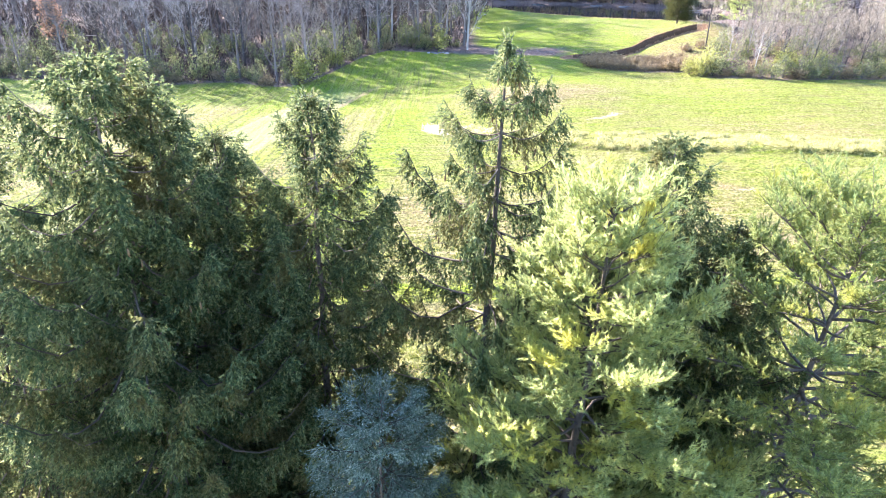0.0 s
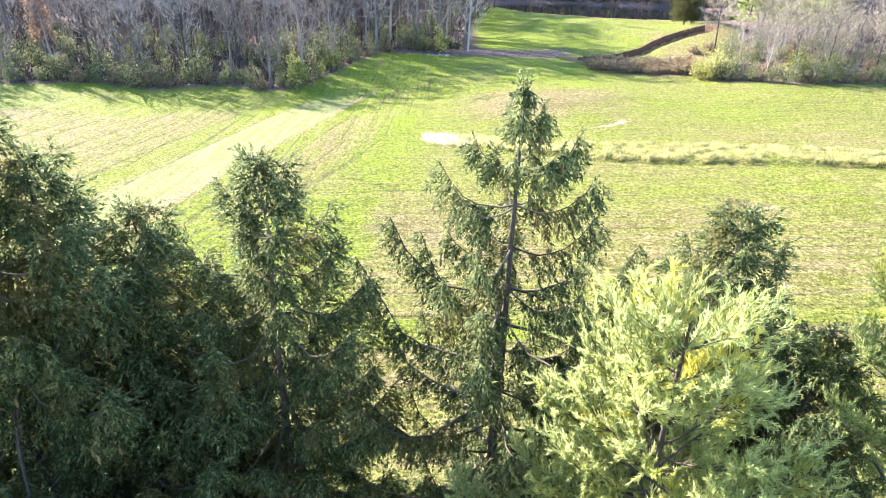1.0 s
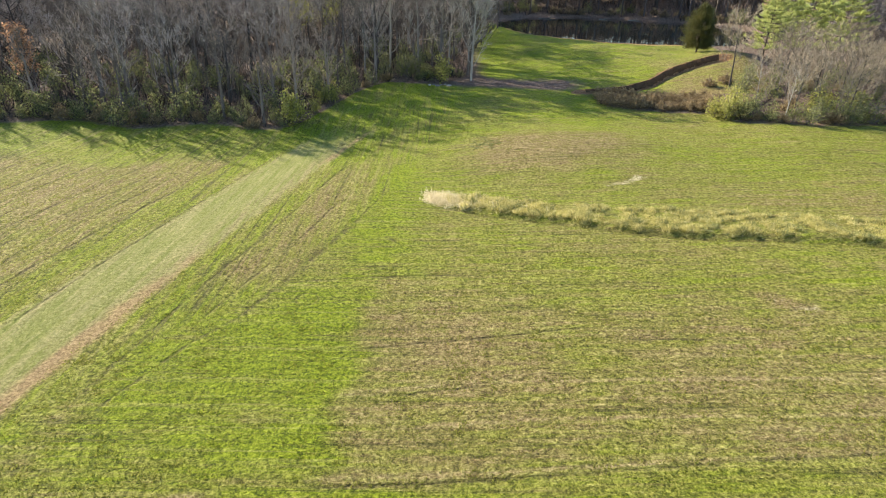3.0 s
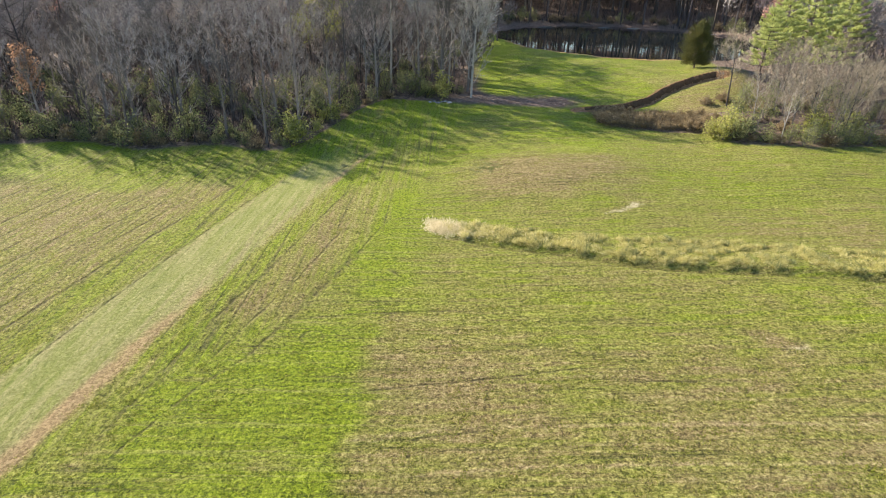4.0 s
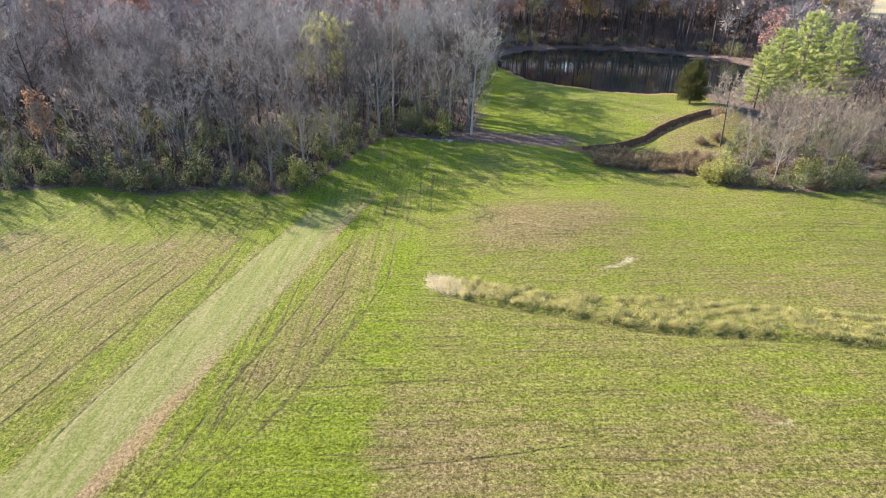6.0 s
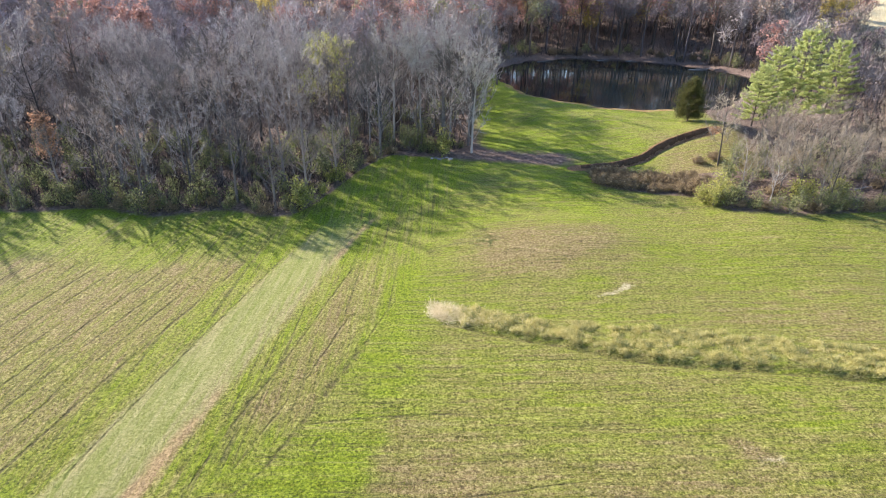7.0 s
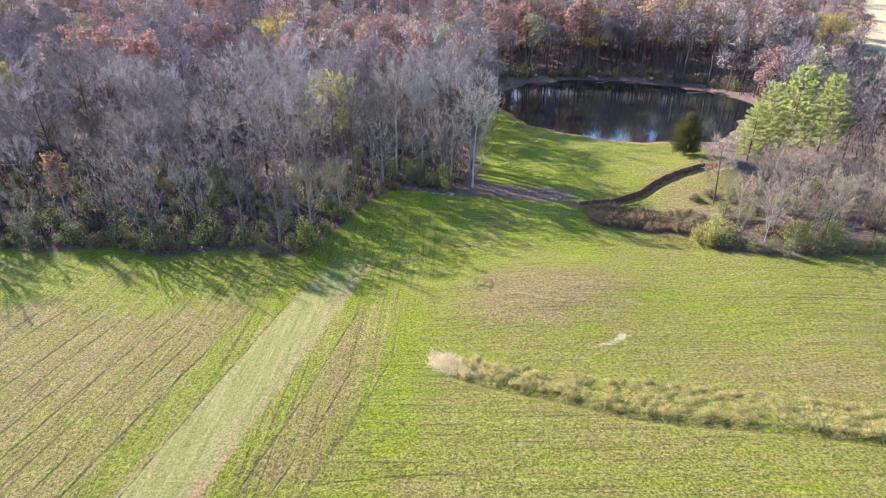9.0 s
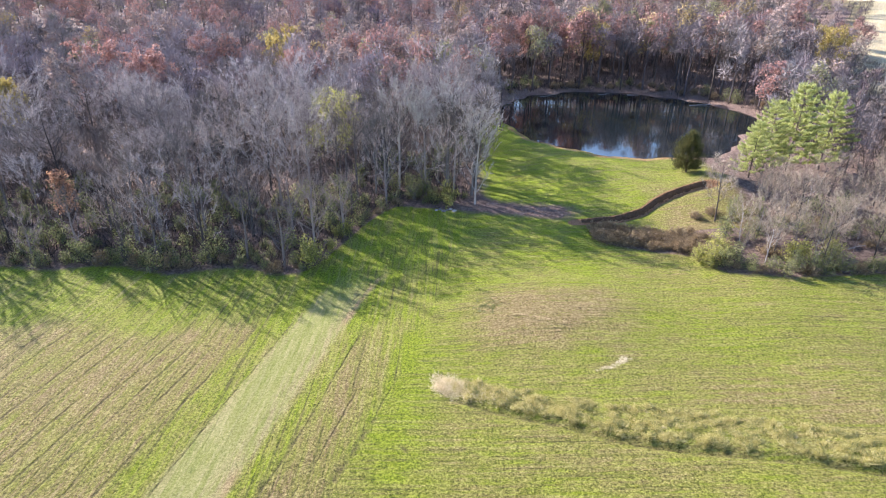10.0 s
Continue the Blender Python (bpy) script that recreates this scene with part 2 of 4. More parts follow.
    tan = b.ramp(fine, (0.25, (0.17, 0.135, 0.065)), (0.75, (0.41, 0.35, 0.19)))
    ragged = b.math('ADD', tu, b.math('MULTIPLY', b.math('SUBTRACT', patchy, 0.5), 1.5))
    band = b.math('MULTIPLY', around(ragged, -18.4, 3.2, 0.35), b.math('MULTIPLY', lay["open"], soft(xyz.outputs[1], 83.0, 75.0)))
    core = around(ragged, -19.0, 2.0, 0.7)
    col = b.mix(b.math('MULTIPLY', band, 0.8), col, b.mix(b.math('MULTIPLY', core, 0.9), b.mix(b.ramp(along, (0.38, 0.0), (0.58, 0.8)), pale, tan), pale))
    # reddish bare patches
    ruddy = b.ramp(fine, (0.3, (0.20, 0.125, 0.065)), (0.7, (0.46, 0.31, 0.18)))
    edge = b.math('ADD', lay["bare"], b.math('MULTIPLY', b.math('SUBTRACT', mid, 0.5), 1.1))
    col = b.mix(b.ramp(edge, (0.4, 0.0), (0.9, 0.75)), col, ruddy)
    bleached = b.ramp(fine, (0.3, (0.33, 0.27, 0.15)), (0.7, (0.70, 0.62, 0.42)))

    def strokes(table):
        best = None
        for x0, y0, x1, y1, wide in table:
            ln = math.hypot(x1 - x0, y1 - y0)
            ux, uy = (x1 - x0) / ln, (y1 - y0) / ln
            rx, ry = b.math('SUBTRACT', xyz.outputs[0], x0), b.math('SUBTRACT', xyz.outputs[1], y0)
            off = b.math('ADD', b.math('SUBTRACT', b.math('MULTIPLY', rx, uy), b.math('MULTIPLY', ry, ux)), b.math('MULTIPLY', wob, 0.8))
            go = b.math('ADD', b.math('MULTIPLY', rx, ux), b.math('MULTIPLY', ry, uy))
            band = b.math('SUBTRACT', 1.0, b.math('DIVIDE', b.math('ABSOLUTE', off), wide), True)
            ends = b.math('SUBTRACT', ln / 2 + 0.6, b.math('ABSOLUTE', b.math('SUBTRACT', go, ln / 2)), True)
            one = b.math('MULTIPLY', band, ends)
            best = one if best is None else b.math('MAXIMUM', best, one)
        return best

    cut = b.math('MULTIPLY', strokes(SWATHS), b.ramp(b.noise(0.7, 4, 0.7, at), (0.36, 0.2), (0.58, 1.0)))
    col = b.mix(b.math('MULTIPLY', cut, 0.6), col, b.mix(0.3, ruddy, bleached))
    edge = b.math('ADD', lay["straw"], b.math('MULTIPLY', b.math('SUBTRACT', patchy, 0.5), 1.6))
    col = b.mix(b.ramp(edge, (0.42, 0.0), (0.8, 0.9)), col, bleached)
    # wheel ruts and furrows left by the drill, and the ditch's shade painted as a dark line
    ruts_and_shade = strokes(RUTS_AND_SHADE)
    ring = b.n("VectorMath")
    ring.operation = 'DISTANCE'
    ring.inputs[1].default_value = (-8.1, 39.4, -0.45)
    b.link(at, ring.inputs[0])
    ring = b.math('SUBTRACT', 1.0, b.math('MULTIPLY', b.math('ABSOLUTE', b.math('SUBTRACT', ring.outputs["Value"], 0.7)), 6.0), True)
    ruts_and_shade = b.math('MAXIMUM', ruts_and_shade, b.math('MULTIPLY', ring, 0.8))
    ruts_and_shade = b.math('MULTIPLY', ruts_and_shade, b.ramp(b.noise(0.9, 4, 0.7, at), (0.36, 0.25), (0.56, 1.0)))
    ruts_and_shade = b.math('MAXIMUM', ruts_and_shade, b.math('MULTIPLY', beat, 0.85))
    col = b.mix(b.math('MULTIPLY', ruts_and_shade, 0.8), col, b.ramp(fine, (0.3, (0.045, 0.040, 0.018)), (0.7, (0.13, 0.11, 0.05))))
    earth = b.ramp(fine, (0.3, (0.17, 0.080, 0.038)), (0.7, (0.44, 0.26, 0.14)))
    edge = b.math('ADD', lay["soil"], b.math('MULTIPLY', b.math('SUBTRACT', mid, 0.5), 0.5))
    col = b.mix(b.ramp(edge, (0.35, 0.0), (0.65, 1.0)), col, earth)
    leaves = b.ramp(b.noise(2.2, 6, 0.75, at), (0.3, (0.050, 0.036, 0.030)), (0.5, (0.155, 0.110, 0.088)), (0.72, (0.34, 0.255, 0.205)))
    edge = b.math('ADD', lay["litter"], b.math('MULTIPLY', b.math('SUBTRACT', mid, 0.5), 0.8))
    col = b.mix(b.ramp(edge, (0.3, 0.0), (0.75, 1.0)), col, leaves)
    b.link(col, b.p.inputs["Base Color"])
    b.p.inputs["Roughness"].default_value = 0.95
    b.p.inputs["Specular IOR Level"].default_value = 0.15
    hgt = b.math('SUBTRACT', b.math('ADD', b.math('MULTIPLY', drill, 0.9), b.math('MULTIPLY', fine, 1.4)), b.math('MULTIPLY', fur, 0.6))
    hgt = b.math('SUBTRACT', hgt, b.math('MULTIPLY', ruts_and_shade, 1.4))
    b.bump(hgt, 1.0, 0.16)
    b.p.inputs["Sheen Weight"].default_value = 0.25
    b.p.inputs["Sheen Roughness"].default_value = 0.4
    b.link(col, b.p.inputs["Sheen Tint"])
    return b.m


M_GROUND = ground_material()


def water_material():
    b = Mat("pond_water")
    at = b.coords()
    scum = b.ramp(b.noise(0.16, 6, 0.7, at), (0.55, 0.0), (0.68, 1.0))
    col = b.mix(b.math('MULTIPLY', scum, 0.4), (0.006, 0.010, 0.012), (0.05, 0.05, 0.025))
    b.link(col, b.p.inputs["Base Color"])
    rough = b.math('ADD', b.math('MULTIPLY', scum, 0.08), 0.02)
    b.link(rough, b.p.inputs["Roughness"])
    b.p.inputs["IOR"].default_value = 1.33
    b.bump(b.noise(1.1, 3, 0.6, at), 0.10, 0.05)
    return b.m


M_WATER = water_material()


# ------------------------------------------------------------------ mesh helpers
def mesh_of(name, verts, faces, material, tint=None, smooth=False, layers=None):
    """A mesh from arrays of vertices and of triangles or quads."""
    verts, faces = np.asarray(verts, np.float32).reshape(-1, 3), np.asarray(faces, np.int32)
    k = faces.shape[1]
    me = bpy.data.meshes.new(name)
    me.vertices.add(len(verts))
    me.vertices.foreach_set("co", verts.ravel())
    me.loops.add(faces.size)
    me.loops.foreach_set("vertex_index", faces.ravel())
    me.polygons.add(len(faces))
    me.polygons.foreach_set("loop_start", np.arange(0, faces.size, k, dtype=np.int32))
    me.polygons.foreach_set("loop_total", np.full(len(faces), k, np.int32))
    me.polygons.foreach_set("use_smooth", np.full(len(faces), smooth))
    me.materials.append(material)
    if tint is not None:
        a = me.attributes.new("tint", 'FLOAT_COLOR', 'POINT')
        a.data.foreach_set("color", np.concatenate([tint, np.ones((len(tint), 1))], 1).astype(np.float32).ravel())
    for key, values in (layers or {}).items():
        a = me.attributes.new(key, 'FLOAT', 'POINT')
        a.data.foreach_set("value", np.asarray(values, np.float32).ravel())
    me.update()
    me.validate()
    return me


def part(name, me, parent, label=""):
    ob = new(name, me)
    ob.parent = parent
    return tagged(ob, label)


def thing(name, label, category, group="", at=(0, 0, 0), turn=0.0, size=1.0, kind=""):
    ob = new(name)
    ob.matrix_basis = Matrix.LocRotScale(at, Euler((0, 0, turn)), (size, size, size))
    return tagged(ob, label, category, group, kind)


def unit(v):
    return v / np.maximum(np.linalg.norm(v, axis=-1, keepdims=True), 1e-9)


def join(*pieces):
    """Joins (verts, faces) pairs of one face size."""
    vs, fs, off = [], [], 0
    for v, f in pieces:
        v = np.asarray(v).reshape(-1, 3)
        vs.append(v)
        fs.append(np.asarray(f) + off)
        off += len(v)
    return np.concatenate(vs), np.concatenate(fs)


def tubes(P, R, sides):
    """Tapered tubes round polylines P (count, points, 3) with radii R (count, points)."""
    P, R = np.asarray(P, float), np.asarray(R, float)
    count, n = P.shape[:2]
    T = unit(np.gradient(P, axis=1))
    ref = np.where(np.abs(T[:, :1, 2:]) > 0.8, np.array([1.0, 0.2, 0.1]), np.array([0.1, 0.2, 1.0]))
    U = unit(np.cross(T, np.broadcast_to(ref, T.shape)))
    W = np.cross(T, U)
    a = np.arange(sides) * 2 * np.pi / sides
    ring = U[:, :, None] * np.cos(a)[:, None] + W[:, :, None] * np.sin(a)[:, None]
    V = P[:, :, None] + ring * R[:, :, None, None]
    base = (np.arange(count) * n * sides)[:, None, None] + (np.arange(n - 1) * sides)[None, :, None]
    i, j = np.arange(sides), (np.arange(sides) + 1) % sides
    q = np.stack([base + i, base + j, base + sides + j, base + sides + i], -1).reshape(-1, 4)
    return V.reshape(-1, 3), np.concatenate([q[:, [0, 1, 2]], q[:, [0, 2, 3]]])


def blades(B, D, L, W, rng, lean=None):
    """Slender triangles from B along D, of length L and width W."""
    D = unit(D)
    side = unit(np.cross(D, rng.normal(size=D.shape)))
    L, W = np.broadcast_to(L, len(B))[:, None], np.broadcast_to(W, len(B))[:, None]
    V = np.stack([B - side * W / 2, B + side * W / 2, B + D * L], 1)
    return V.reshape(-1, 3), np.arange(len(B) * 3).reshape(-1, 3)


def leaves(C, size, rng, face=None):
    """Small four-cornered leaves, folded, as two triangles each, scattered at C."""
    n = len(C)
    a = unit(rng.normal(size=(n, 3)))
    c = unit(np.cross(a, rng.normal(size=(n, 3))))
    if face is not None:
        a = unit(np.cross(face, a))
        c = unit(np.cross(face, a))
    s = np.broadcast_to(size, n)[:, None] * rng.uniform(0.6, 1.3, (n, 1))
    V = np.stack([C - a * s, C + c * s * 0.55, C + a * s, C - c * s * 0.55], 1).reshape(-1, 3)
    k = np.arange(n)[:, None] * 4
    return V, np.concatenate([k + [0, 1, 2], k + [0, 2, 3]])


def along(P, s):
    """Points at parameter s (count, k) in 0..1 on polylines P (count, n, 3), with the tangents."""
    n = P.shape[1]
    f = np.clip(s, 0, 0.9999) * (n - 1)
    i = f.astype(int)
    r = (f - i)[..., None]
    k = np.arange(len(P))[:, None]
    a, c = P[k, i], P[k, i + 1]
    return a * (1 - r) + c * r, unit(c - a)


def shoots(B, D, L, needles, length, width, angle, rng, spine=0.006):
    """Needle-covered shoots: a thin spine and needles set round it."""
    n = len(B)
    D = unit(D)
    u = unit(np.cross(D, rng.normal(size=D.shape)))
    w = np.cross(D, u)
    s = (np.arange(needles) + rng.uniform(0, 1, (n, needles))) / needles
    az = np.arange(needles) * 2.4 + rng.uniform(0, 6.28, (n, 1))
    out = u[:, None] * np.cos(az)[..., None] + w[:, None] * np.sin(az)[..., None]
    L = np.broadcast_to(L, n)
    at = B[:, None] + D[:, None] * (s * L[:, None])[..., None]
    way = D[:, None] * math.cos(angle) + out * math.sin(angle)
    way = way.reshape(-1, 3)
    nl = length * rng.uniform(0.75, 1.2, n * needles)
    return join(blades(at.reshape(-1, 3), way, nl, width, rng), blades(B, D, L, spine * 2, rng))


# ------------------------------------------------------------------ terrain
def step(a, b, x):
    t = np.clip((x - a) / (b - a), 0, 1)
    return t * t * (3 - 2 * t)


POND_Z = 7.5


def pond_s(x, y):
    """1 on the pond's shore, less inside."""
    dx, dy = (x - 47) / 35.5, (y - 160) / 43
    th = np.degrees(np.arctan2(dy, dx))
    r = 1 - 0.27 * np.exp(-((th + 42) / 32) ** 2) + 0.09 * np.exp(-((th + 128) / 28) ** 2)
    r = r + 0.015 * np.sin(th * 0.21) + 0.01 * np.sin(th * 0.53 + 1)
    return np.hypot(dx, dy) / r


GULLY = np.array([(19.6, 95.0), (23, 95.2), (26.6, 95.7), (31.2, 97.0), (33.8, 99.2), (36.4, 100.6), (39, 101.4), (42, 101.9), (45, 101.7), (49, 101.4), (54, 102.5)])


def line_dist(x, y, line):
    """Distance to a polyline, and how far along it, 0 to 1."""
    best, where = np.full(np.shape(x), 1e9), np.zeros(np.shape(x))
    for i in range(len(line) - 1):
        (ax, ay), (bx, by) = line[i], line[i + 1]
        t = np.clip(((x - ax) * (bx - ax) + (y - ay) * (by - ay)) / ((bx - ax) ** 2 + (by - ay) ** 2), 0, 1)
        d = np.hypot(x - ax - t * (bx - ax), y - ay - t * (by - ay))
        where = np.where(d < best, (i + t) / (len(line) - 1), where)
        best = np.minimum(best, d)
    return best, where


def line_side(x, y, line):
    """Signed distance to a polyline: positive on its left."""
    best, out = np.full(np.shape(x), 1e9), np.zeros(np.shape(x))
    for i in range(len(line) - 1):
        (ax, ay), (bx, by) = line[i], line[i + 1]
        t = np.clip(((x - ax) * (bx - ax) + (y - ay) * (by - ay)) / ((bx - ax) ** 2 + (by - ay) ** 2), 0, 1)
        d = np.hypot(x - ax - t * (bx - ax), y - ay - t * (by - ay))
        s = np.sign((bx - ax) * (y - ay) - (by - ay) * (x - ax))
        out = np.where(d < best, s * d, out)
        best = np.minimum(best, d)
    return out


def edge_y(x):
    """The forest's near edge, as y over x."""
    return 82.5 + 20.5 * step(-22.5, -8, x) + 0.8 * np.sin(x * 0.35) * step(-10, -24, x)


def thicket_y(x):
    """The near edge of the thicket beyond the gully, as y over x."""
    return np.interp(x, (30, 33, 34, 37, 44, 57, 75), (86.0, 83.4, 81.0, 77.6, 76.2, 77.4, 80.0))


def swell(x, y):
    return 0.5 * np.sin(x * 0.11 + 0.7) * np.sin(y * 0.09 + 0.3) + 0.25 * np.sin(x * 0.23 + y * 0.17)


def height(x, y):
    x, y = np.asarray(x, float), np.asarray(y, float)
    z = -0.2 + 0.03 * np.clip(x, -40, 0) + 0.06 * np.clip(x, 0, 40) + 2.6 * step(76, 104, y)
    z = z + 1.5 * np.exp(-((x - 14) / 15) ** 2 - ((y - 71) / 11) ** 2) - 0.4 * np.exp(-((x + 13) / 9) ** 2 - ((y - 74) / 10) ** 2)
    z = z + 1.1 * step(26, 42, x) * step(58, 78, y) * step(112, 98, y)
    z = z + 0.075 * np.clip(y - 100, 0, 160) + 0.06 * np.clip(y - 240, 0, 200) + 0.03 * np.clip(-x - 60, 0, 200) * step(80, 200, y)
    z = z + 0.25 * swell(x, y) * step(10, 30, y)
    # weed strip lies in a shallow swale
    up, lo = ditch(x)
    z = z - 0.38 * np.exp(-((y - lo + 0.1) / 0.5) ** 2) * step(-1, 4, x) + 0.12 * step(lo - 0.1, lo + 0.6, y) * step(up + 3, up - 1, y) * step(-1, 4, x)
    # pond, its rim and the grassed dam below it
    s = pond_s(x, y)
    d = (s - 1) * 38
    rim = POND_Z + 0.55
    near = step(150, 115, y)
    z = np.where(d > 0, rim + (z - rim) * (0.35 * step(1.0, 19 + 14 * (1 - near), d) + 0.65 * np.clip((d - 1.0) / (20 + 14 * (1 - near)), 0, 1)), z)
    z = np.where(d <= 0, np.maximum(rim + d * 0.5, POND_Z - 1.5), z)
    z = np.where((d > 0) & (d < 1.2), np.minimum(z, rim), z)
    # eroded gully through the dam's shoulder
    g, w = line_dist(x, y, GULLY)
    z = z + 9 * step(120, 260, x) * step(230, 380, y)
    z = z + 1.9 * np.exp(-((x - 46) / 8.5) ** 2 - ((y - 103.5) / 5.5) ** 2)
    sd = line_side(x, y, GULLY)
    deep = 0.6 * step(0.0, 0.3, w) * step(0.85, 0.7, w) + 0.12 * step(1.0, 0.85, w)
    z = z - deep * step(0.45, -0.35, sd) * np.exp(-np.maximum(0, -sd - 0.4) / 2.6) * step(14, 8, g)
    return z


def ditch(x):
    """Upper and lower edge of the weed strip, as y over x."""
    up = np.interp(x, (-3, 0, 6, 11, 17, 24, 30, 36, 70), (58.9, 58.3, 56.2, 54.7, 53.2, 51.8, 50.6, 48.9, 41.5))
    lo = np.interp(x, (-3, 0.4, 5.8, 10.6, 15, 19.5, 24, 28, 34.5, 70), (57.5, 55.0, 52.8, 51.3, 49.2, 47.9, 47.1, 46.3, 44.8, 36.8))
    return up, lo


def lines(fine_lo, fine_hi, fine_step, lo, hi, grow=1.12):
    mid = list(np.arange(fine_lo, fine_hi, fine_step))
    a, s = mid[-1], fine_step
    while a < hi:
        s *= grow
        a += s
        mid.append(a)
    a, s = mid[0], fine_step
    while a > lo:
        s *= grow
        a -= s
        mid.insert(0, a)
    return np.array(mid)


def near_side(y):
    return step(165, 140, y)


def build_ground():
    X = lines(-46, 56, 0.62, -2600, 2600)
    Y = lines(16, 122, 0.4, -1500, 3800)
    gx, gy = np.meshgrid(X, Y)
    gz = height(gx, gy)
    rng = np.random.default_rng(3)
    near = (np.abs(gx) < 70) & (gy > 10) & (gy < 130)
    gz = gz + near * rng.normal(0, 0.025, gz.shape)
    nx, ny = len(X), len(Y)
    k = (np.arange(ny - 1)[:, None] * nx + np.arange(nx - 1)).ravel()
    faces = np.stack([k, k + 1, k + 1 + nx, k + nx], 1)
    s = pond_s(gx, gy)
    d = (s - 1) * 38
    u = gx - 0.19 * (gy - 54)
    # mown track, bending to the right near the woods
    swath = u - 11 * step(74, 100, gy) ** 1.5
    field_open = step(97, 84, gy)
    # rows run along the track on one side of a bent line, across on the other
    left = step(0.8, -0.8, u + np.interp(gy, (20, 33, 42, 60, 80), (15.0, 13.0, 7.4, 5.2, 5.2)))
    up, lo = ditch(gx)
    weed = step(up + 0.6, up - 0.6, gy) * step(lo - 0.5, lo + 0.7, gy) * step(-3, 0, gx)
    dry = 1.25 * np.exp(-(((gx - 12.0) / 9.5) ** 4) - (((gy - 68.5) / 6.0) ** 4)) * (0.6 + 0.4 * step(60, 70, gy))
    dry = dry + 0.7 * np.exp(-((gx - 17.0) / 2.6) ** 2 - ((gy - 59.4 - 0.4 * (gx - 17)) / 0.7) ** 2)
    dry = dry + 1.2 * np.exp(-((gx - 20.8) / 1.6) ** 2 - ((gy - 38.4 + 0.8 * (gx - 20.8)) / 0.8) ** 2)
    dry = dry + 0.55 * np.exp(-((gx - 0.5) / 4.5) ** 2 - ((gy - 37) / 4.5) ** 2)
    rim = gy - 22.85 - 0.055 * gx  # the field ends in a furrow, with a tan verge before it
    dry = dry + (0.45 * step(0.05, -0.1, rim) + 0.25 * step(0.05, -0.1, rim) * step(-1.9, -1.2, rim)) * step(-60, -20, gx) + 0.2 * weed
    bend = gx + 0.5 * np.sin(gy * 0.9) + 0.3 * np.sin(gy * 2.3 + 1)
    dry = dry + 0.42 * step(-4.8, -3.6, bend - 0.25 * np.clip(gy - 36, 0, 8)) * step(41, 34, gy) * step(24.0, 25.5, gy)
    dry = dry + 0.3 * np.exp(-((gx - 22) / 14) ** 2 - ((gy - 53) / 9) ** 2) * step(lo, lo - 2, gy) + 0.5 * np.exp(-((gx - 33) / 12) ** 2 - ((gy - 54) / 4) ** 2) * step(up, up + 1, gy)
    dry = dry + (0.48 * step(-24.8, -26.6, u) + 0.15 * step(-31, -36, u)) * step(69.0, 65.5, gy + 1.5 * np.sin(gx * 0.3)) * step(14, 34, gy)
    dry = dry + 0.8 * step(31, 35, gx) * step(88, 91, gy) * step(106, 101, gy) * step(60, 50, gx)
    lush = 1.0 * step(-17, -15, gx) * step(-3.6, -5.2, bend) * step(44, 38, gy) * step(24, 27, gy) + 0.9 * np.exp(-((gx + 4.5) / 3.2) ** 2) * step(40, 46, gy) * step(72, 64, gy)
    lush = lush + 0.55 * step(66, 71, gy + 1.5 * np.sin(gx * 0.3)) * step(8, 0, gx) + 0.4 * step(72, 78, gy) * step(0, 8, gx) * step(30, 18, gx)
    lush = lush + 0.3 * step(92, 98, gy) * step(30, 22, d) * step(46, 36, gx)
    lush = lush + 0.6 * step(0.1, 0.5, rim) * step(2.9, 1.9, rim) + 0.4 * np.exp(-((gx - 26) / 12) ** 2 - ((gy - 66) / 7) ** 2) + 0.4 * np.exp(-((gx - 16) / 3) ** 2 - ((gy - 42) / 2) ** 2)
    g, w = line_dist(gx, gy, GULLY)
    soil = step(0.95, 0.55, g) * step(0.85, 0.72, w) + 0.55 * step(2.2, 0.9, d) * step(-2.5, 0.2, d) * near_side(gy) * step(74, 58, gx)
    bare = 1.1 * np.exp(-((u + 15.6) / 0.8) ** 2) * step(60, 34, gy) + 0.9 * np.exp(-((swath + 15.6) / 0.6) ** 2) * step(64, 70, gy) * step(84, 80, gy)
    bare = bare + 0.5 * np.exp(-((gx - 27) / 6) ** 2 - ((gy - 42.5) / 2.2) ** 2)
    bare = bare + 0.42 * np.exp(-((gx - 37) / 9) ** 2 - ((gy - 58) / 3.5) ** 2) + 0.35 * np.exp(-((u + 21.3) / 0.4) ** 2) * step(66, 30, gy)
    straw = 0.55 * np.exp(-((gx - 20.3) / 1.1) ** 2 - ((gy - 38.9) / 0.6) ** 2) + 0.6 * np.exp(-((gx - 21.6) / 1.3) ** 2 - ((gy - 37.4) / 0.8) ** 2)
    straw = straw + 0.85 * np.exp(-((gx - 18.5) / 1.1) ** 2 - ((gy - 60.0 - 0.4 * (gx - 18.5)) / 0.6) ** 2) + 0.7 * np.exp(-((gx - 16.2) / 1.8) ** 2 - ((gy - 58.7 - 0.4 * (gx - 16.2)) / 0.45) ** 2)
    straw = straw + 0.42 * np.exp(-((gx - 0.6) / 2.2) ** 2 - ((gy - 57.6) / 0.9) ** 2) + 0.35 * np.exp(-((gx + 0.2) / 1.0) ** 2 - ((gy - 37.8) / 0.7) ** 2)
    straw = straw + 0.4 * np.exp(-((gx - 18.4) / 1.4) ** 2 - ((gy - 46.9) / 0.5) ** 2) + 0.45 * np.exp(-((gx - 40) / 6) ** 2 - ((gy - 72.6 + 0.16 * (gx - 40)) / 0.35) ** 2)
    straw = straw + 0.3 * np.exp(-((gx - 17) / 4) ** 2 - ((gy - 71) / 1.6) ** 2) + 0.5 * step(1.8, 0.8, d) * step(0.1, 0.6, d) * near_side(gy) * step(74, 58, gx)
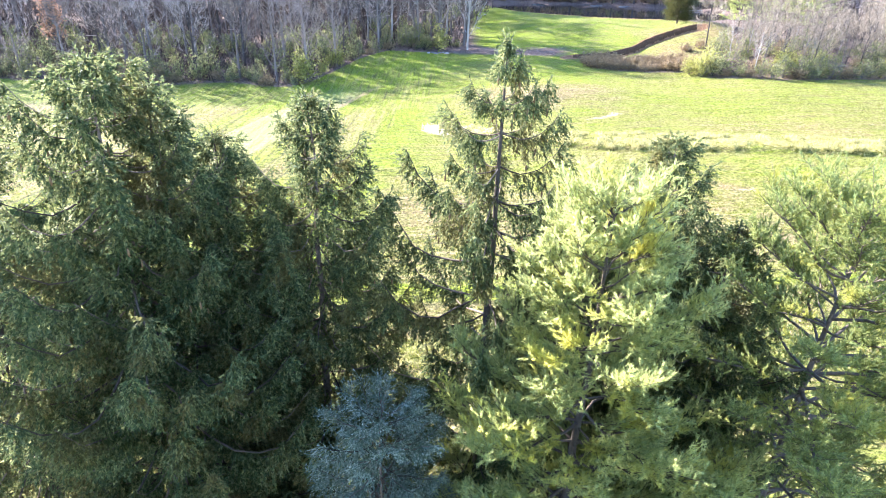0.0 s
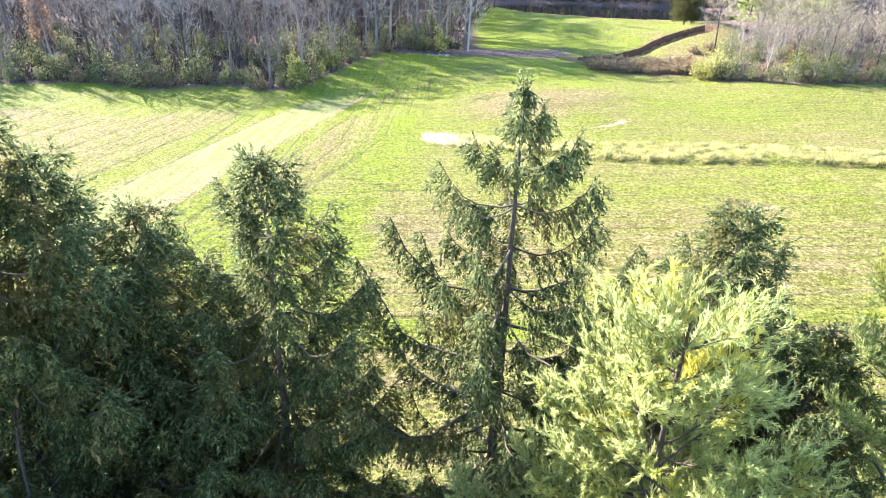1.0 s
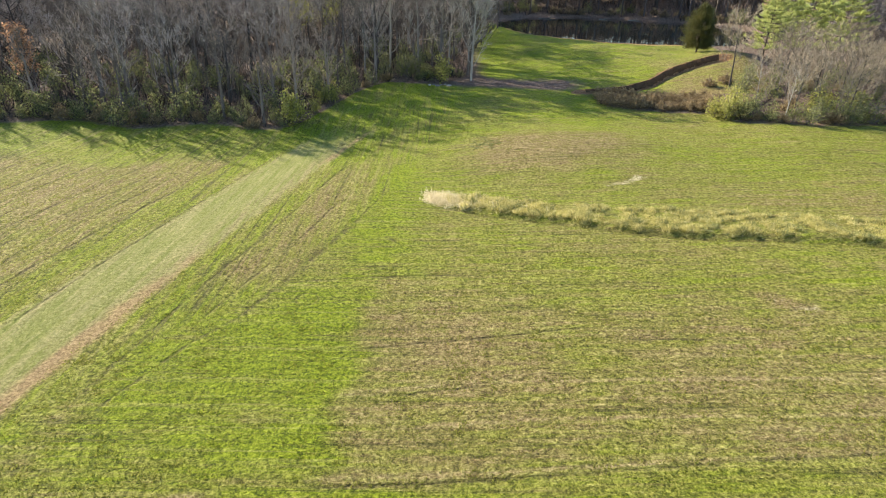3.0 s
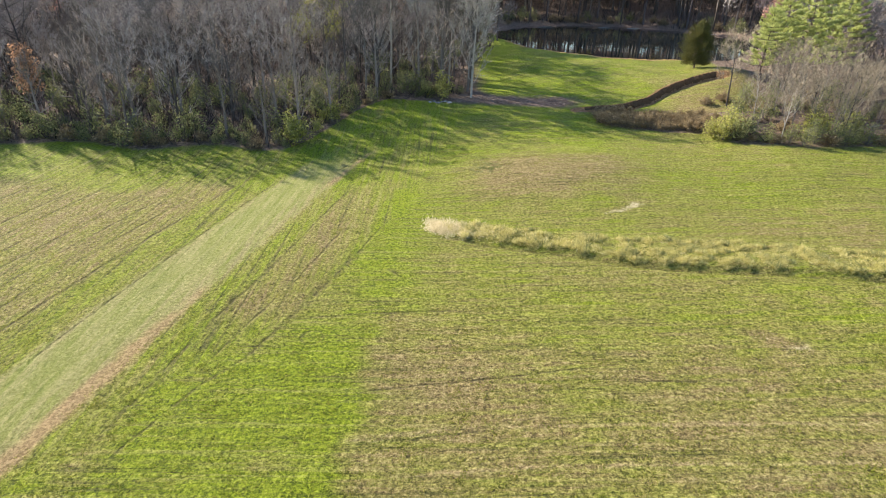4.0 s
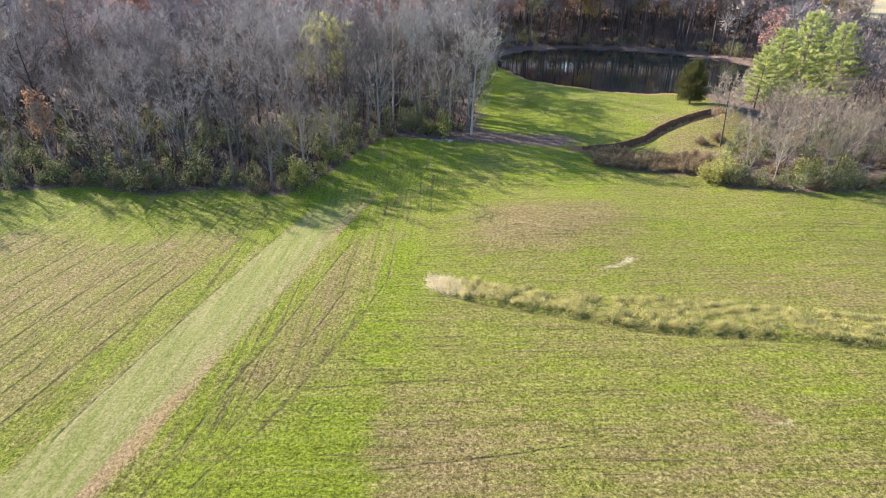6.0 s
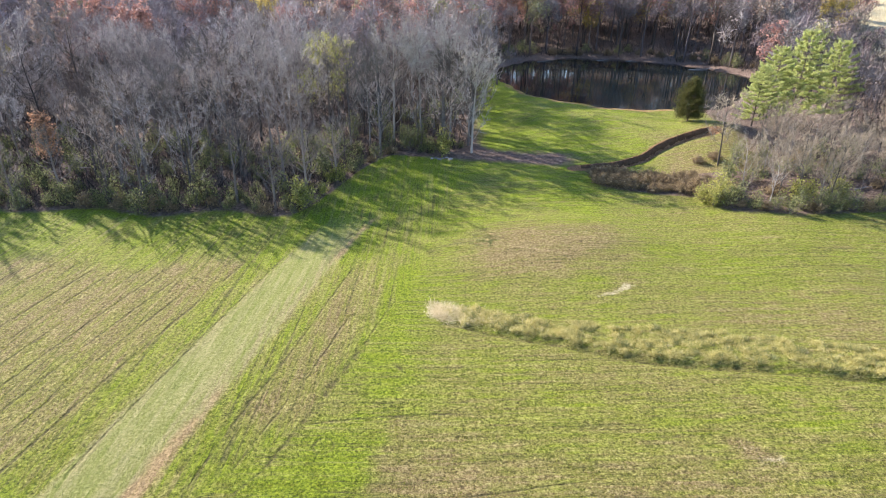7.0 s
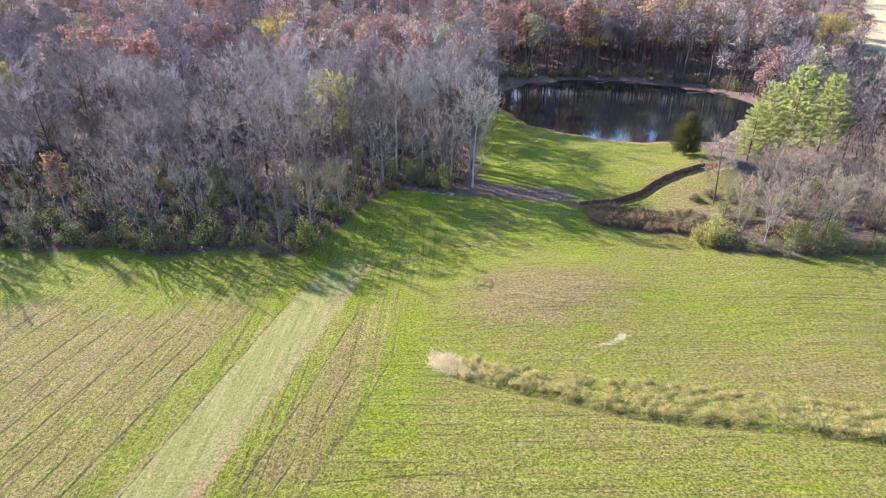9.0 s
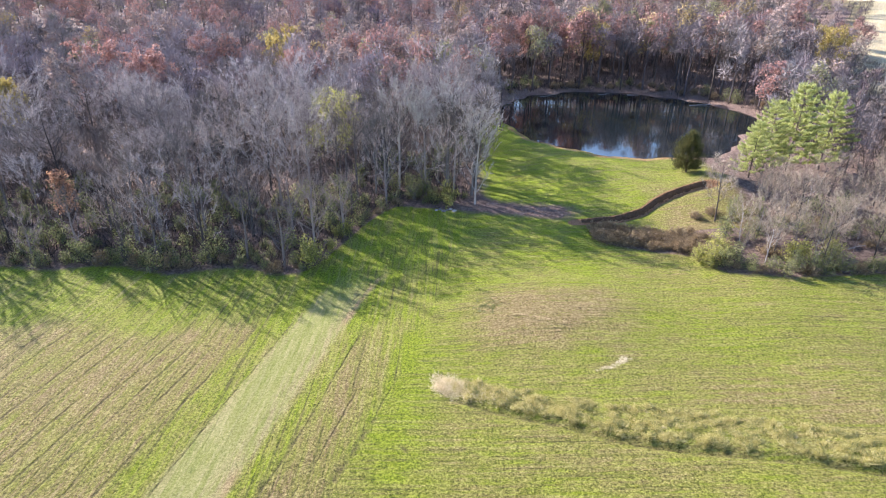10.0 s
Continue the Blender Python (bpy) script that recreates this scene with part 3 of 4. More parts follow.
    straw = straw + 0.3 * np.exp(-((gx + 12.2) / 1.5) ** 2 - ((gy - 79.5) / 1.2) ** 2) + 0.3 * np.exp(-((gx + 1) / 0.8) ** 2 - ((gy - 52.5) / 0.6) ** 2)
    straw = straw + 0.3 * weed
    straw = straw + 0.4 * np.exp(-((rim + 2.9) / 0.4) ** 2) * step(0, 6, gx) + 0.3 * np.exp(-((rim + 0.9) / 0.8) ** 2)
    dam = step(26, 22, d) * step(168, 150, gy) * step(3, 9, gx) * step(64, 54, gx)
    litter = step(-1.5, 1.5, gy - edge_y(gx)) * (1 - dam)
    litter = litter * np.where(gx > 18, step(-2, 3, gy - 100), 1) + 1.0 * np.exp(-((gy - 101.3 + 0.28 * (gx - 8)) / 3.0) ** 2) * step(-12, -4, gx) * step(24, 17, gx)
    litter = np.maximum(litter, step(34, 37, gx) * step(-1, 1.5, gy - thicket_y(gx)) * np.where(gy < 90, 1, step(44, 50, gx)))
    litter = np.maximum(litter, step(21, 24, gx) * step(88, 89.5, gy + 0.45 * (gx - 22)) * step(94, 92, gy + 0.3 * (gx - 22)) * step(42, 36, gx))
    far_field = step(0.60, 0.64, gx / np.maximum(gy, 1)) * step(175, 195, gy)
    litter, dry, straw = litter * (1 - far_field), dry + far_field, straw + 0.75 * far_field
    me = mesh_of("ground", np.stack([gx, gy, gz], -1), faces, M_GROUND, smooth=True,
                 layers={"swath": swath, "open": field_open, "left": left, "dry": dry, "soil": soil, "litter": litter, "lush": lush, "bare": bare, "straw": straw})
    tagged(new("ground", me), "gently rolling hay field, grassed dam and leaf-strewn forest floor", "ground", kind="structure")
    # pond surface
    a = np.linspace(0, 2 * np.pi, 96, endpoint=False)
    rr = np.linspace(0.02, 1.25, 24)
    px, py = 47 + 35.5 * np.outer(rr, np.cos(a)), 160 + 43 * np.outer(rr, np.sin(a))
    k = np.arange(23)[:, None] * 96
    i, j = np.arange(96), (np.arange(96) + 1) % 96
    f = np.stack([k + i, k + j, k + 96 + j, k + 96 + i], -1).reshape(-1, 4)
    keep = (pond_s(px, py).ravel()[f] < 1.06).any(1)
    v = np.stack([px, py, np.full(px.shape, POND_Z)], -1).reshape(-1, 3)
    tagged(new("pond_water", mesh_of("pond_water", v, f[keep], M_WATER, smooth=True)),
           "dark still pond water reflecting bare trees and sky", "pond", kind="structure")


build_ground()


def on_ground(x, y, sink=0.1):
    return (x, y, float(height(x, y)) - sink)


# ------------------------------------------------------------------ broadleaf trees
def bare_tree(seed, H, spread=0.3, limbs=22, subs=5, twigs=10, lean=0.05, start=0.28, up=0.9, twig_l=0.9, thick=1.0, sides=(7, 4), twig_w=0.05):
    """Trunk, limbs and branches as tubes; twigs as slender blades. Returns wood, twig pieces and twig tips."""
    rng = np.random.default_rng(seed)
    s = np.linspace(0, 1, 8)
    bend = np.cumsum(rng.normal(0, lean * H / 8, (8, 2)), 0) * s[:, None]
    trunk = np.concatenate([bend, (s * H)[:, None]], 1)[None]
    tr = (0.012 * H * thick * (1 - s) ** 0.8 + 0.012)[None]
    q = np.sort(start + (0.97 - start) * rng.uniform(0, 1, limbs) ** 0.8)[None]
    P0, _ = along(trunk, q)
    P0 = P0[0]
    q = q[0]
    az = np.arange(limbs) * 2.4 + rng.uniform(-0.5, 0.5, limbs)
    e = (q - start) / (1 - start)
    ln = H * spread * (0.45 + 0.75 * np.sin(np.clip(0.25 + 0.75 * e, 0, 1) * np.pi) ** 0.7) * rng.uniform(0.7, 1.2, limbs)
    out = np.stack([np.cos(az), np.sin(az), rng.uniform(0.35, 0.9, limbs)], 1)
    t = np.linspace(0, 1, 5)
    P1 = P0[:, None] + unit(out)[:, None] * (ln[:, None] * t)[..., None]
    P1[:, :, 2] += (ln[:, None] * up * 0.5) * t ** 2
    P1[:, 1:] += rng.normal(0, 0.05, P1[:, 1:].shape) * ln[:, None, None]
    R1 = (0.0045 * H * thick * (1.15 - q))[:, None] * (1 - t * 0.85) + 0.008
    q2 = rng.uniform(0.3, 1, (limbs, subs)) ** 0.8
    B2, T2 = along(P1, q2)
    B2, T2 = B2.reshape(-1, 3), T2.reshape(-1, 3)
    D2 = unit(T2 + rng.normal(0, 0.55, T2.shape) + [0, 0, 0.35])
    l2 = np.repeat(ln, subs) * rng.uniform(0.25, 0.5, len(B2))
    t2 = np.linspace(0, 1, 3)
    P2 = B2[:, None] + D2[:, None] * (l2[:, None] * t2)[..., None]
    P2[:, 1:] += rng.normal(0, 0.06, P2[:, 1:].shape) * l2[:, None, None]
    wood = join(tubes(trunk, tr, sides[0]), tubes(P1, R1, sides[1]))
    B3, T3 = along(P2, rng.uniform(0.15, 1, (len(P2), twigs)))
    B3, T3 = B3.reshape(-1, 3), T3.reshape(-1, 3)
    D3 = unit(T3 * 0.7 + rng.normal(0, 0.75, T3.shape) + [0, 0, 0.35])
    L3 = twig_l * rng.uniform(0.5, 1.3, len(B3))
    fine = join(blades(B2, P2[:, -1] - B2, l2, 0.05 * thick, rng), blades(B3, D3, L3, twig_w, rng))
    return wood, fine, B3 + D3 * (L3 * 0.8)[:, None]


def trunk_part(wood, material, parent, stem=0, each=0):
    """The trunk; where asked, its limbs are meshes of their own under it: stem and each count the points of both."""
    v, f = wood
    if not stem:
        return part("trunk", mesh_of("trunk", v, f, material, smooth=True), parent)
    trunk = part("trunk", mesh_of("trunk", v[:stem], f[f[:, 0] < stem], material, smooth=True), parent)
    rest = f[f[:, 0] >= stem]
    owner = (rest[:, 0] - stem) // each
    for k in range((len(v) - stem) // each):
        lo = stem + k * each
        part("limb", mesh_of("limb", v[lo:lo + each], rest[owner == k] - lo, material, smooth=True), trunk)
    return trunk


def tree_thing(name, label, category, group, wood, fine, m_wood, m_fine, leaf=None, m_leaf=None, leaf_label="", limbs=False):
    ob = thing(name, label, category, group)
    trunk_part(wood, m_wood, ob, *((56, 20) if limbs else ()))
    part("crown", mesh_of("crown", *fine, m_fine), ob)
    if leaf is not None:
        part("foliage", mesh_of("foliage", *leaf, m_leaf), ob, leaf_label)
    return ob


def place(proto, used, x, y, turn, size, lean=0.0, sink=0.12):
    """Puts the prototype itself at its first place, copies of it at the later ones."""
    m = Matrix.LocRotScale(on_ground(x, y, sink), Euler((lean * math.cos(turn), lean * math.sin(turn), turn)), None)
    if id(proto) in used:
        ob = copy_thing(proto, m)
    else:
        used[id(proto)] = True
        ob = proto
    ob.matrix_basis = m @ Matrix.Diagonal((size, size, size, 1))
    return ob


def scatter(rng, count, inside, gap, lo, hi, tries=40000):
    """Points in a box that pass a test, no nearer than gap to each other."""
    got = np.zeros((0, 2))
    for _ in range(tries):
        p = rng.uniform(lo, hi)
        if not inside(*p):
            continue
        if len(got) and np.min(np.sum((got - p) ** 2, 1)) < gap ** 2:
            continue
        got = np.vstack([got, p])
        if len(got) >= count:
            break
    return got


def wooded(x, y):
    """Where forest trees stand."""
    if (pond_s(x, y) - 1) * 38 < 2.2:
        return False
    if x < 4.5:
        return y > edge_y(x) + 1.5
    if x < 12:
        return y > 116 + 4 * (x - 4.5)
    if x < 62:
        return y > 196
    return y > 86


USED = {}
GREY = "leafless grey woodland tree with fine upswept twigs"
BROWN = "leafless brownish woodland tree with a dense twiggy crown"
protos = []
for k in range(4):
    w, f, tips = bare_tree(100 + k, 14.0, spread=0.26 + 0.025 * k, limbs=24, subs=7, twigs=12, start=0.3, twig_l=0.8, twig_w=0.045)
    protos.append(tree_thing("bare_tree", GREY, "tree", "bare forest trees", w, f, M_BARK, M_TWIG))
for k in range(2):
    w, f, tips = bare_tree(120 + k, 11.0, spread=0.33, limbs=24, subs=7, twigs=11, start=0.2, twig_l=0.75, twig_w=0.04)
    protos.append(tree_thing("bare_tree", BROWN, "tree", "bare forest trees", w, f, M_BARK, M_TWIG_B))
for k in range(3):
    w, f, tips = bare_tree(130 + k, 12.5, spread=0.27 + 0.03 * k, limbs=18, subs=6, twigs=9, start=0.16, twig_l=0.8, twig_w=0.034, thick=1.9, up=1.2, lean=0.08)
    protos.append(tree_thing("bare_tree", "open-limbed leafless tree at the field edge", "tree", "bare forest trees", w, f, M_BARK, M_TWIG if k else M_TWIG_B))


def hollow(x, y):
    """Openings in the canopy, and room about the coloured trees."""
    return any((x - a) ** 2 / (r * r) + (y - c) ** 2 / (q * q) < 1 for a, c, r, q in ((-80, 135, 9, 10), (-72, 177, 9, 9), (-62, 93, 5, 7), (-90, 124, 7, 9), (-48, 122, 6, 7), (-31, 126, 5, 8), (-100, 142, 10, 9), (-20, 108, 3.5, 4)))


rng = np.random.default_rng(11)
pts = scatter(rng, 165, lambda x, y: wooded(x, y) and y < 138 and x < 8 and not hollow(x, y), 4.9, (-118, 82), (8, 138))
for x, y in pts:
    inner = y - edge_y(x)
    k = int(rng.integers(0, 6)) if inner > 11 else int(rng.integers(6, 9))
    size = rng.uniform(0.62, 1.32) * (0.74 + 0.26 * min(1, inner / 12))
    place(protos[k], USED, x, y, rng.uniform(0, 6.28), size, rng.uniform(0, 0.06))

# woods behind, and round the pond: too many to count
LOW, LOWLEAF = [], []


def round_crown(seed, H, W, low=0.6, deep=0.29):
    """A far tree: trunk and limbs, a lumpy rounded crown of twigs, and leaves for the same crown."""
    r = np.random.default_rng(seed)
    s = np.linspace(0, 1, 5)
    trunk = np.stack([r.normal(0, 0.15, 5) * s, r.normal(0, 0.15, 5) * s, s * H * 0.85], 1)[None]
    n = 8
    hubs = unit(r.normal(size=(n, 3)) + [0, 0, 0.35]) * [W * 0.72, W * 0.72, H * deep] + [0, 0, H * low]
    P0 = along(trunk, r.uniform(0.4, 0.85, n)[None])[0][0]
    t = np.linspace(0, 1, 3)
    limbs = P0[:, None] + (hubs - P0)[:, None] * t[:, None]
    wood = join(tubes(trunk, (0.014 * H * (1 - s) + 0.03)[None], 5), tubes(limbs, np.broadcast_to(0.07 - 0.045 * t, (n, 3)), 3))
    m = 480
    hub = hubs[r.integers(0, n, m)]
    D = unit(r.normal(size=(m, 3)) + [0, 0, 0.3])
    B = hub + D * (r.uniform(0.1, 0.8, (m, 1)) * W * 0.5)
    twig = blades(B, D + r.normal(0, 0.3, D.shape) + [0, 0, 0.5], r.uniform(0.8, 1.7, m), 0.17, r)
    m = 760
    pick = r.integers(0, n, m)
    D = unit(r.normal(size=(m, 3)) + [0, 0, 0.25])
    shell = hubs[pick] + D * (r.uniform(0.55, 1.05, (m, 1)) * W * 0.52)
    leaf = leaves(shell, 0.34, r, unit(D + 0.5 * r.normal(size=(m, 3))))
    return wood, twig, leaf


for k in range(9):
    # the last three are high-crowned, with bare trunks, as on the pond's far bank
    w, f, l = round_crown(200 + k, 15.5, 3.6 + 0.35 * k) if k < 6 else round_crown(200 + k, 18.5, 3.9 + 0.4 * (k - 6), 0.74, 0.2)
    LOW.append((*join(w, f), len(w[0])))
    LOWLEAF.append(l)


def build_woods():
    rng = np.random.default_rng(5)
    pts = []
    for lo, hi, y0, y1, gap, n in ((-160, 8, 134, 215, 6.0, 300), (4, 190, 110, 260, 5.8, 330), (-290, 320, 215, 430, 10.0, 560)):
        def ok(x, y):
            if not wooded(x, y) or (x > 52 and x < 74 and y < 140) or (x > 62 and y < 112) or (x > (0.62 + 0.03 * math.sin(y * 0.13)) * y and y > 165) or hollow(x, y):
                return False
            return abs(x) < 0.86 * (y + 30) + 20
        pts.append(scatter(rng, n, ok, gap, (lo, y0), (hi, y1), 9000))
    V, F, T, LV, LF, LT, off, loff = [], [], [], [], [], [], 0, 0
    for x, y in np.concatenate(pts):
        k = int(rng.integers(0, 6))
        bank = 10 < x < 100 and 185 < y < 222
        if bank:
            k = 6 + k % 3
        a, s = rng.uniform(0, 6.28), rng.uniform(0.78, 1.25) * (1 + 0.2 * float(step(260, 340, y)))
        if x > 62 and y < 150 or x > 0.57 * y:
            s *= 0.72
        c, d = math.cos(a) * s, math.sin(a) * s
        R = np.array([[c, -d, 0], [d, c, 0], [0, 0, s * rng.uniform(0.9, 1.1)]])
        v = LOW[k][0] @ R.T + on_ground(x, y)
        V.append(v)
        F.append(LOW[k][1] + off)
        off += len(v)
        g = rng.uniform(0.5, 1.45) * (0.8 if x > 8 else 1.0)
        col = np.array([0.29, 0.25, 0.245]) * g + rng.normal(0, 0.008, 3)
        T.append(col * np.where(np.arange(len(v)) < LOW[k][2], 0.42, 1.0)[:, None])
        # oaks keep their rusty leaves, mostly up the hill and behind the pond
        if rng.random() < (0.06 + 0.5 * float(step(142, 190, y))) * (0.35 + 1.3 * float(step(-0.25, 0.35, noise.noise((x * 0.035, y * 0.035, 0.3))))):
            v = LOWLEAF[k][0] @ R.T + on_ground(x, y)
            LV.append(v)
            LF.append(LOWLEAF[k][1] + loff)
            loff += len(v)
            p = rng.random()
            col = (0.44, 0.215, 0.165) if p < 0.5 else (0.44, 0.31, 0.24) if p < 0.8 else (0.52, 0.38, 0.14) if p < 0.92 else (0.33, 0.32, 0.12)
            LT.append(np.broadcast_to((np.array(col) * 0.8 + 0.05) * rng.uniform(0.75, 1.25), v.shape))
    woods = thing("far_woods", "leafless autumn woodland with rusty oaks on the rising hill", "woodland", kind="stuff")
    tagged(part("trees", mesh_of("trees", np.concatenate(V), np.concatenate(F), M_WOODS, np.concatenate(T)), woods), kind="stuff")
    tagged(part("leaves", mesh_of("leaves", np.concatenate(LV), np.concatenate(LF), M_WOODLEAF, np.concatenate(LT)), woods, "rust and gold autumn leaves"), kind="stuff")


def build_undergrowth():
    """Dense dead stalks, saplings and briars on the forest floor, coloured dark to deepen its shade."""
    rng = np.random.default_rng(9)
    n = 26000
    x, y = rng.uniform(-150, 160, n), 82 + 190 * rng.uniform(0, 1, n) ** 1.25
    ok = np.array([wooded(a, c) for a, c in zip(x, y)]) & (np.abs(x) < 0.86 * (y + 30) + 15)
    ok &= ~((x > 50) & (x < 76) & (y < 142)) & ~((x > 4) & (y < 112))
    x, y = x[ok], y[ok]
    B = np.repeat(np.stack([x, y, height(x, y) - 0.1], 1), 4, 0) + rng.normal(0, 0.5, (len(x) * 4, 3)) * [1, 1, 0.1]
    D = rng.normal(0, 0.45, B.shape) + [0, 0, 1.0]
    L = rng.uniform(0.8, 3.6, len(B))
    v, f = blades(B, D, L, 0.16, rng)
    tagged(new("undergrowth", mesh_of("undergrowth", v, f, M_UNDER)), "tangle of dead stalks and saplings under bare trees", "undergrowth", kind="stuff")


build_woods()
build_undergrowth()

# single trees that stand out
w, f, tips = bare_tree(31, 16.0, spread=0.2, limbs=24, subs=7, twigs=14, start=0.1, up=1.6)
pale_tree = tree_thing("pale_tree", "pale-barked leafless tree at the corner of the woods", "tree", "pale trees", w, f, M_PALE, M_PALE, limbs=True)
place(pale_tree, USED, 4.2, 103.3, 0, 1, 0.05)
for x, y, s, turn in ((-4.5, 107.5, 1.05, 2.0), (-9.5, 110, 1.15, 4.1), (0.5, 108.5, 0.95, 1.2), (-0.5, 113, 1.1, 5.0), (-13.5, 108, 0.9, 3.3)):
    place(pale_tree, USED, x, y, turn, s, 0.03)
w, f, tips = bare_tree(33, 9.0, spread=0.26, limbs=18, subs=6, twigs=10, start=0.3, up=1.1, thick=1.1)
place(tree_thing("dead_tree", "small leafless tree beside the gully", "tree", "", w, f, M_BARK, M_TWIG_T, limbs=True), USED, 40.6, 92.2, 2.2, 1, 0.05)


def leafy(seed, H, name, label, m_leaf, count, size, x, y, spread=0.28, upper=0.0):
    w, f, tips = bare_tree(seed, H, spread=spread, limbs=22, subs=5, twigs=9, start=0.2)
    r = np.random.default_rng(seed)
    tips = tips[tips[:, 2] > upper * H]
    pick = tips[r.integers(0, len(tips), count)] + r.normal(0, 0.25, (count, 3))
    return place(tree_thing(name, label, "tree", "", w, f, M_BARK, M_TWIG_B, leaves(pick, size, r), m_leaf, limbs=True), USED, x, y, seed, 1)


leafy(41, 14.8, "yellowing_tree", "woodland tree with thin yellow leaves at its top", M_SHRUB_Y, 3200, 0.15, -21.0, 110.5, upper=0.5)
leafy(42, 8.9, "orange_tree", "slender small tree with orange leaves at the forest edge", M_ORANGE, 1700, 0.17, -60.9, 93.9, 0.11)
leafy(43, 13.5, "golden_tree", "golden-leaved tree among bare woods", M_GOLD, 3600, 0.22, -92, 128, 0.22, 0.45)
leafy(44, 15.0, "rusty_oak", "oak holding rusty red leaves in the woods", M_RUST, 3200, 0.3, -74, 150, 0.36, 0.3)
leafy(45, 15.0, "rusty_oak", "oak holding rusty red leaves in the woods", M_RUST, 3200, 0.3, -87, 154, 0.36, 0.3)
leafy(46, 17.0, "golden_tree", "tall golden-leaved tree on the pond's wooded bank", M_GOLD, 3200, 0.25, 48, 216, 0.26, 0.4)
leafy(47, 16.0, "rusty_oak", "oak holding rusty red leaves on the pond's bank", M_RUST, 3600, 0.27, 37, 213, 0.24, 0.25)
leafy(48, 17.0, "rusty_oak", "oak holding rusty red leaves on the pond's bank", M_RUST, 3600, 0.27, 21, 214, 0.3, 0.3)
leafy(49, 15.0, "golden_tree", "dull golden-leaved tree on the pond's wooded bank", M_GOLD, 3200, 0.25, 113, 192, 0.3, 0.4)
leafy(50, 15.0, "rusty_oak", "oak holding rusty red leaves in the woods", M_RUST, 3600, 0.27, -38, 157, 0.28, 0.3)
leafy(51, 16.0, "golden_tree", "golden-leaved tree high in the woods", M_GOLD, 3200, 0.26, -52, 190, 0.3, 0.4)


# ------------------------------------------------------------------ shrubs
def shrub_thing(seed, H, W, m_leaf, label, group, count, name="shrub"):
    r = np.random.default_rng(seed)
    n = 26
    az, el = r.uniform(0, 6.28, n), r.uniform(0.35, 1.5, n)
    t = np.linspace(0, 1, 4)
    D = np.stack([np.cos(az) * np.cos(el) * W, np.sin(az) * np.cos(el) * W, np.sin(el) * H], 1) * r.uniform(0.65, 1.0, (n, 1))
    P = D[:, None] * t[:, None] + r.normal(0, 0.06, (n, 4, 3)) * t[:, None]
    wood = tubes(P, np.broadcast_to(0.022 * (1 - 0.7 * t), (n, 4)), 3)
    B, T = along(P, r.uniform(0.3, 1, (n, 12)))
    B, T = B.reshape(-1, 3), T.reshape(-1, 3)
    Dt = unit(T + r.normal(0, 0.7, T.shape))
    fine = blades(B, Dt, r.uniform(0.3, 0.8, len(B)), 0.022, r)
    tips = B + Dt * 0.4
    c = tips[r.integers(0, len(tips), count)] + r.normal(0, 0.17, (count, 3))
    c[:, 2] = np.maximum(c[:, 2], 0.08)
    ob = thing(name, label, "shrub", group)
    part("stem", mesh_of("stem", *join(wood, fine), M_BARK), ob)
    part("foliage", mesh_of("foliage", *leaves(c, 0.115, r), m_leaf), ob)
    return ob


shrubs = [shrub_thing(60 + k, 3.0, 1.7, M_SHRUB, "rounded honeysuckle shrub keeping dull green leaves at the wood's edge", "edge shrubs", 620) for k in range(3)]
shrubs_y = [shrub_thing(70 + k, 2.8, 1.8, M_SHRUB_Y, "bright yellow-green leafy shrub", "yellow-green shrubs", 900) for k in range(2)]
brush = [shrub_thing(80 + k, 1.4, 1.3, M_BRUSH, "low brown withered brush", "brown brush", 800, "brush") for k in range(2)]
rng = np.random.default_rng(21)
for x in np.arange(-112, 3, 1.2):
    x = x + rng.uniform(-0.9, 0.9)
    y = float(edge_y(x)) + rng.uniform(0.3, 2.4)
    bright = -21 < x < -15 or (-6 < x < 1 and rng.random() < 0.4)
    y += 1.6 * max(0.0, rng.normal())
    place((shrubs_y if bright else brush if rng.random() < 0.3 else shrubs)[int(rng.integers(0, 2))], USED, x, y, rng.uniform(0, 6.28), rng.choice([0.5, 0.7, 0.95, 1.25]) * (1.2 if bright else 1.0))
for x, y in scatter(rng, 150, lambda x, y: 2 < y - edge_y(x) < 28 and x < 3, 2.2, (-104, 82), (3, 132)):
    place(shrubs[int(rng.integers(0, 3))], USED, x, y, rng.uniform(0, 6.28), rng.uniform(0.6, 1.4))
for a in np.linspace(-12, 190, 44):
    r = 1.08 + rng.uniform(0, 0.16)
    x, y = 47 + 35.5 * r * math.cos(radians(a)), 160 + 43 * r * math.sin(radians(a))
    place((brush if rng.random() < 0.6 else shrubs)[int(rng.integers(0, 2))], USED, x, y, rng.uniform(0, 6.28), rng.uniform(0.9, 1.6))
# thicket beyond the gully: leafy shrubs along its front, bare saplings behind
for x in np.arange(34.5, 74, 1.35):
    x = x + rng.uniform(-0.5, 0.5)
    kind = shrubs_y if rng.random() < (0.5 if x < 38 else 0.18) else brush if rng.random() < 0.25 else shrubs
    place(kind[int(rng.integers(0, 2))], USED, x, float(thicket_y(x)) + rng.uniform(0.8, 2.0), rng.uniform(0, 6.28), rng.uniform(0.6, 1.05))
for x, y in ((36.2, 81.4), (37.4, 83.0), (46.5, 80.5), (48.0, 81.4), (52.5, 82.0)):
    place(shrubs_y[int(rng.integers(0, 2))], USED, x, y, rng.uniform(0, 6.28), rng.uniform(1.0, 1.3))
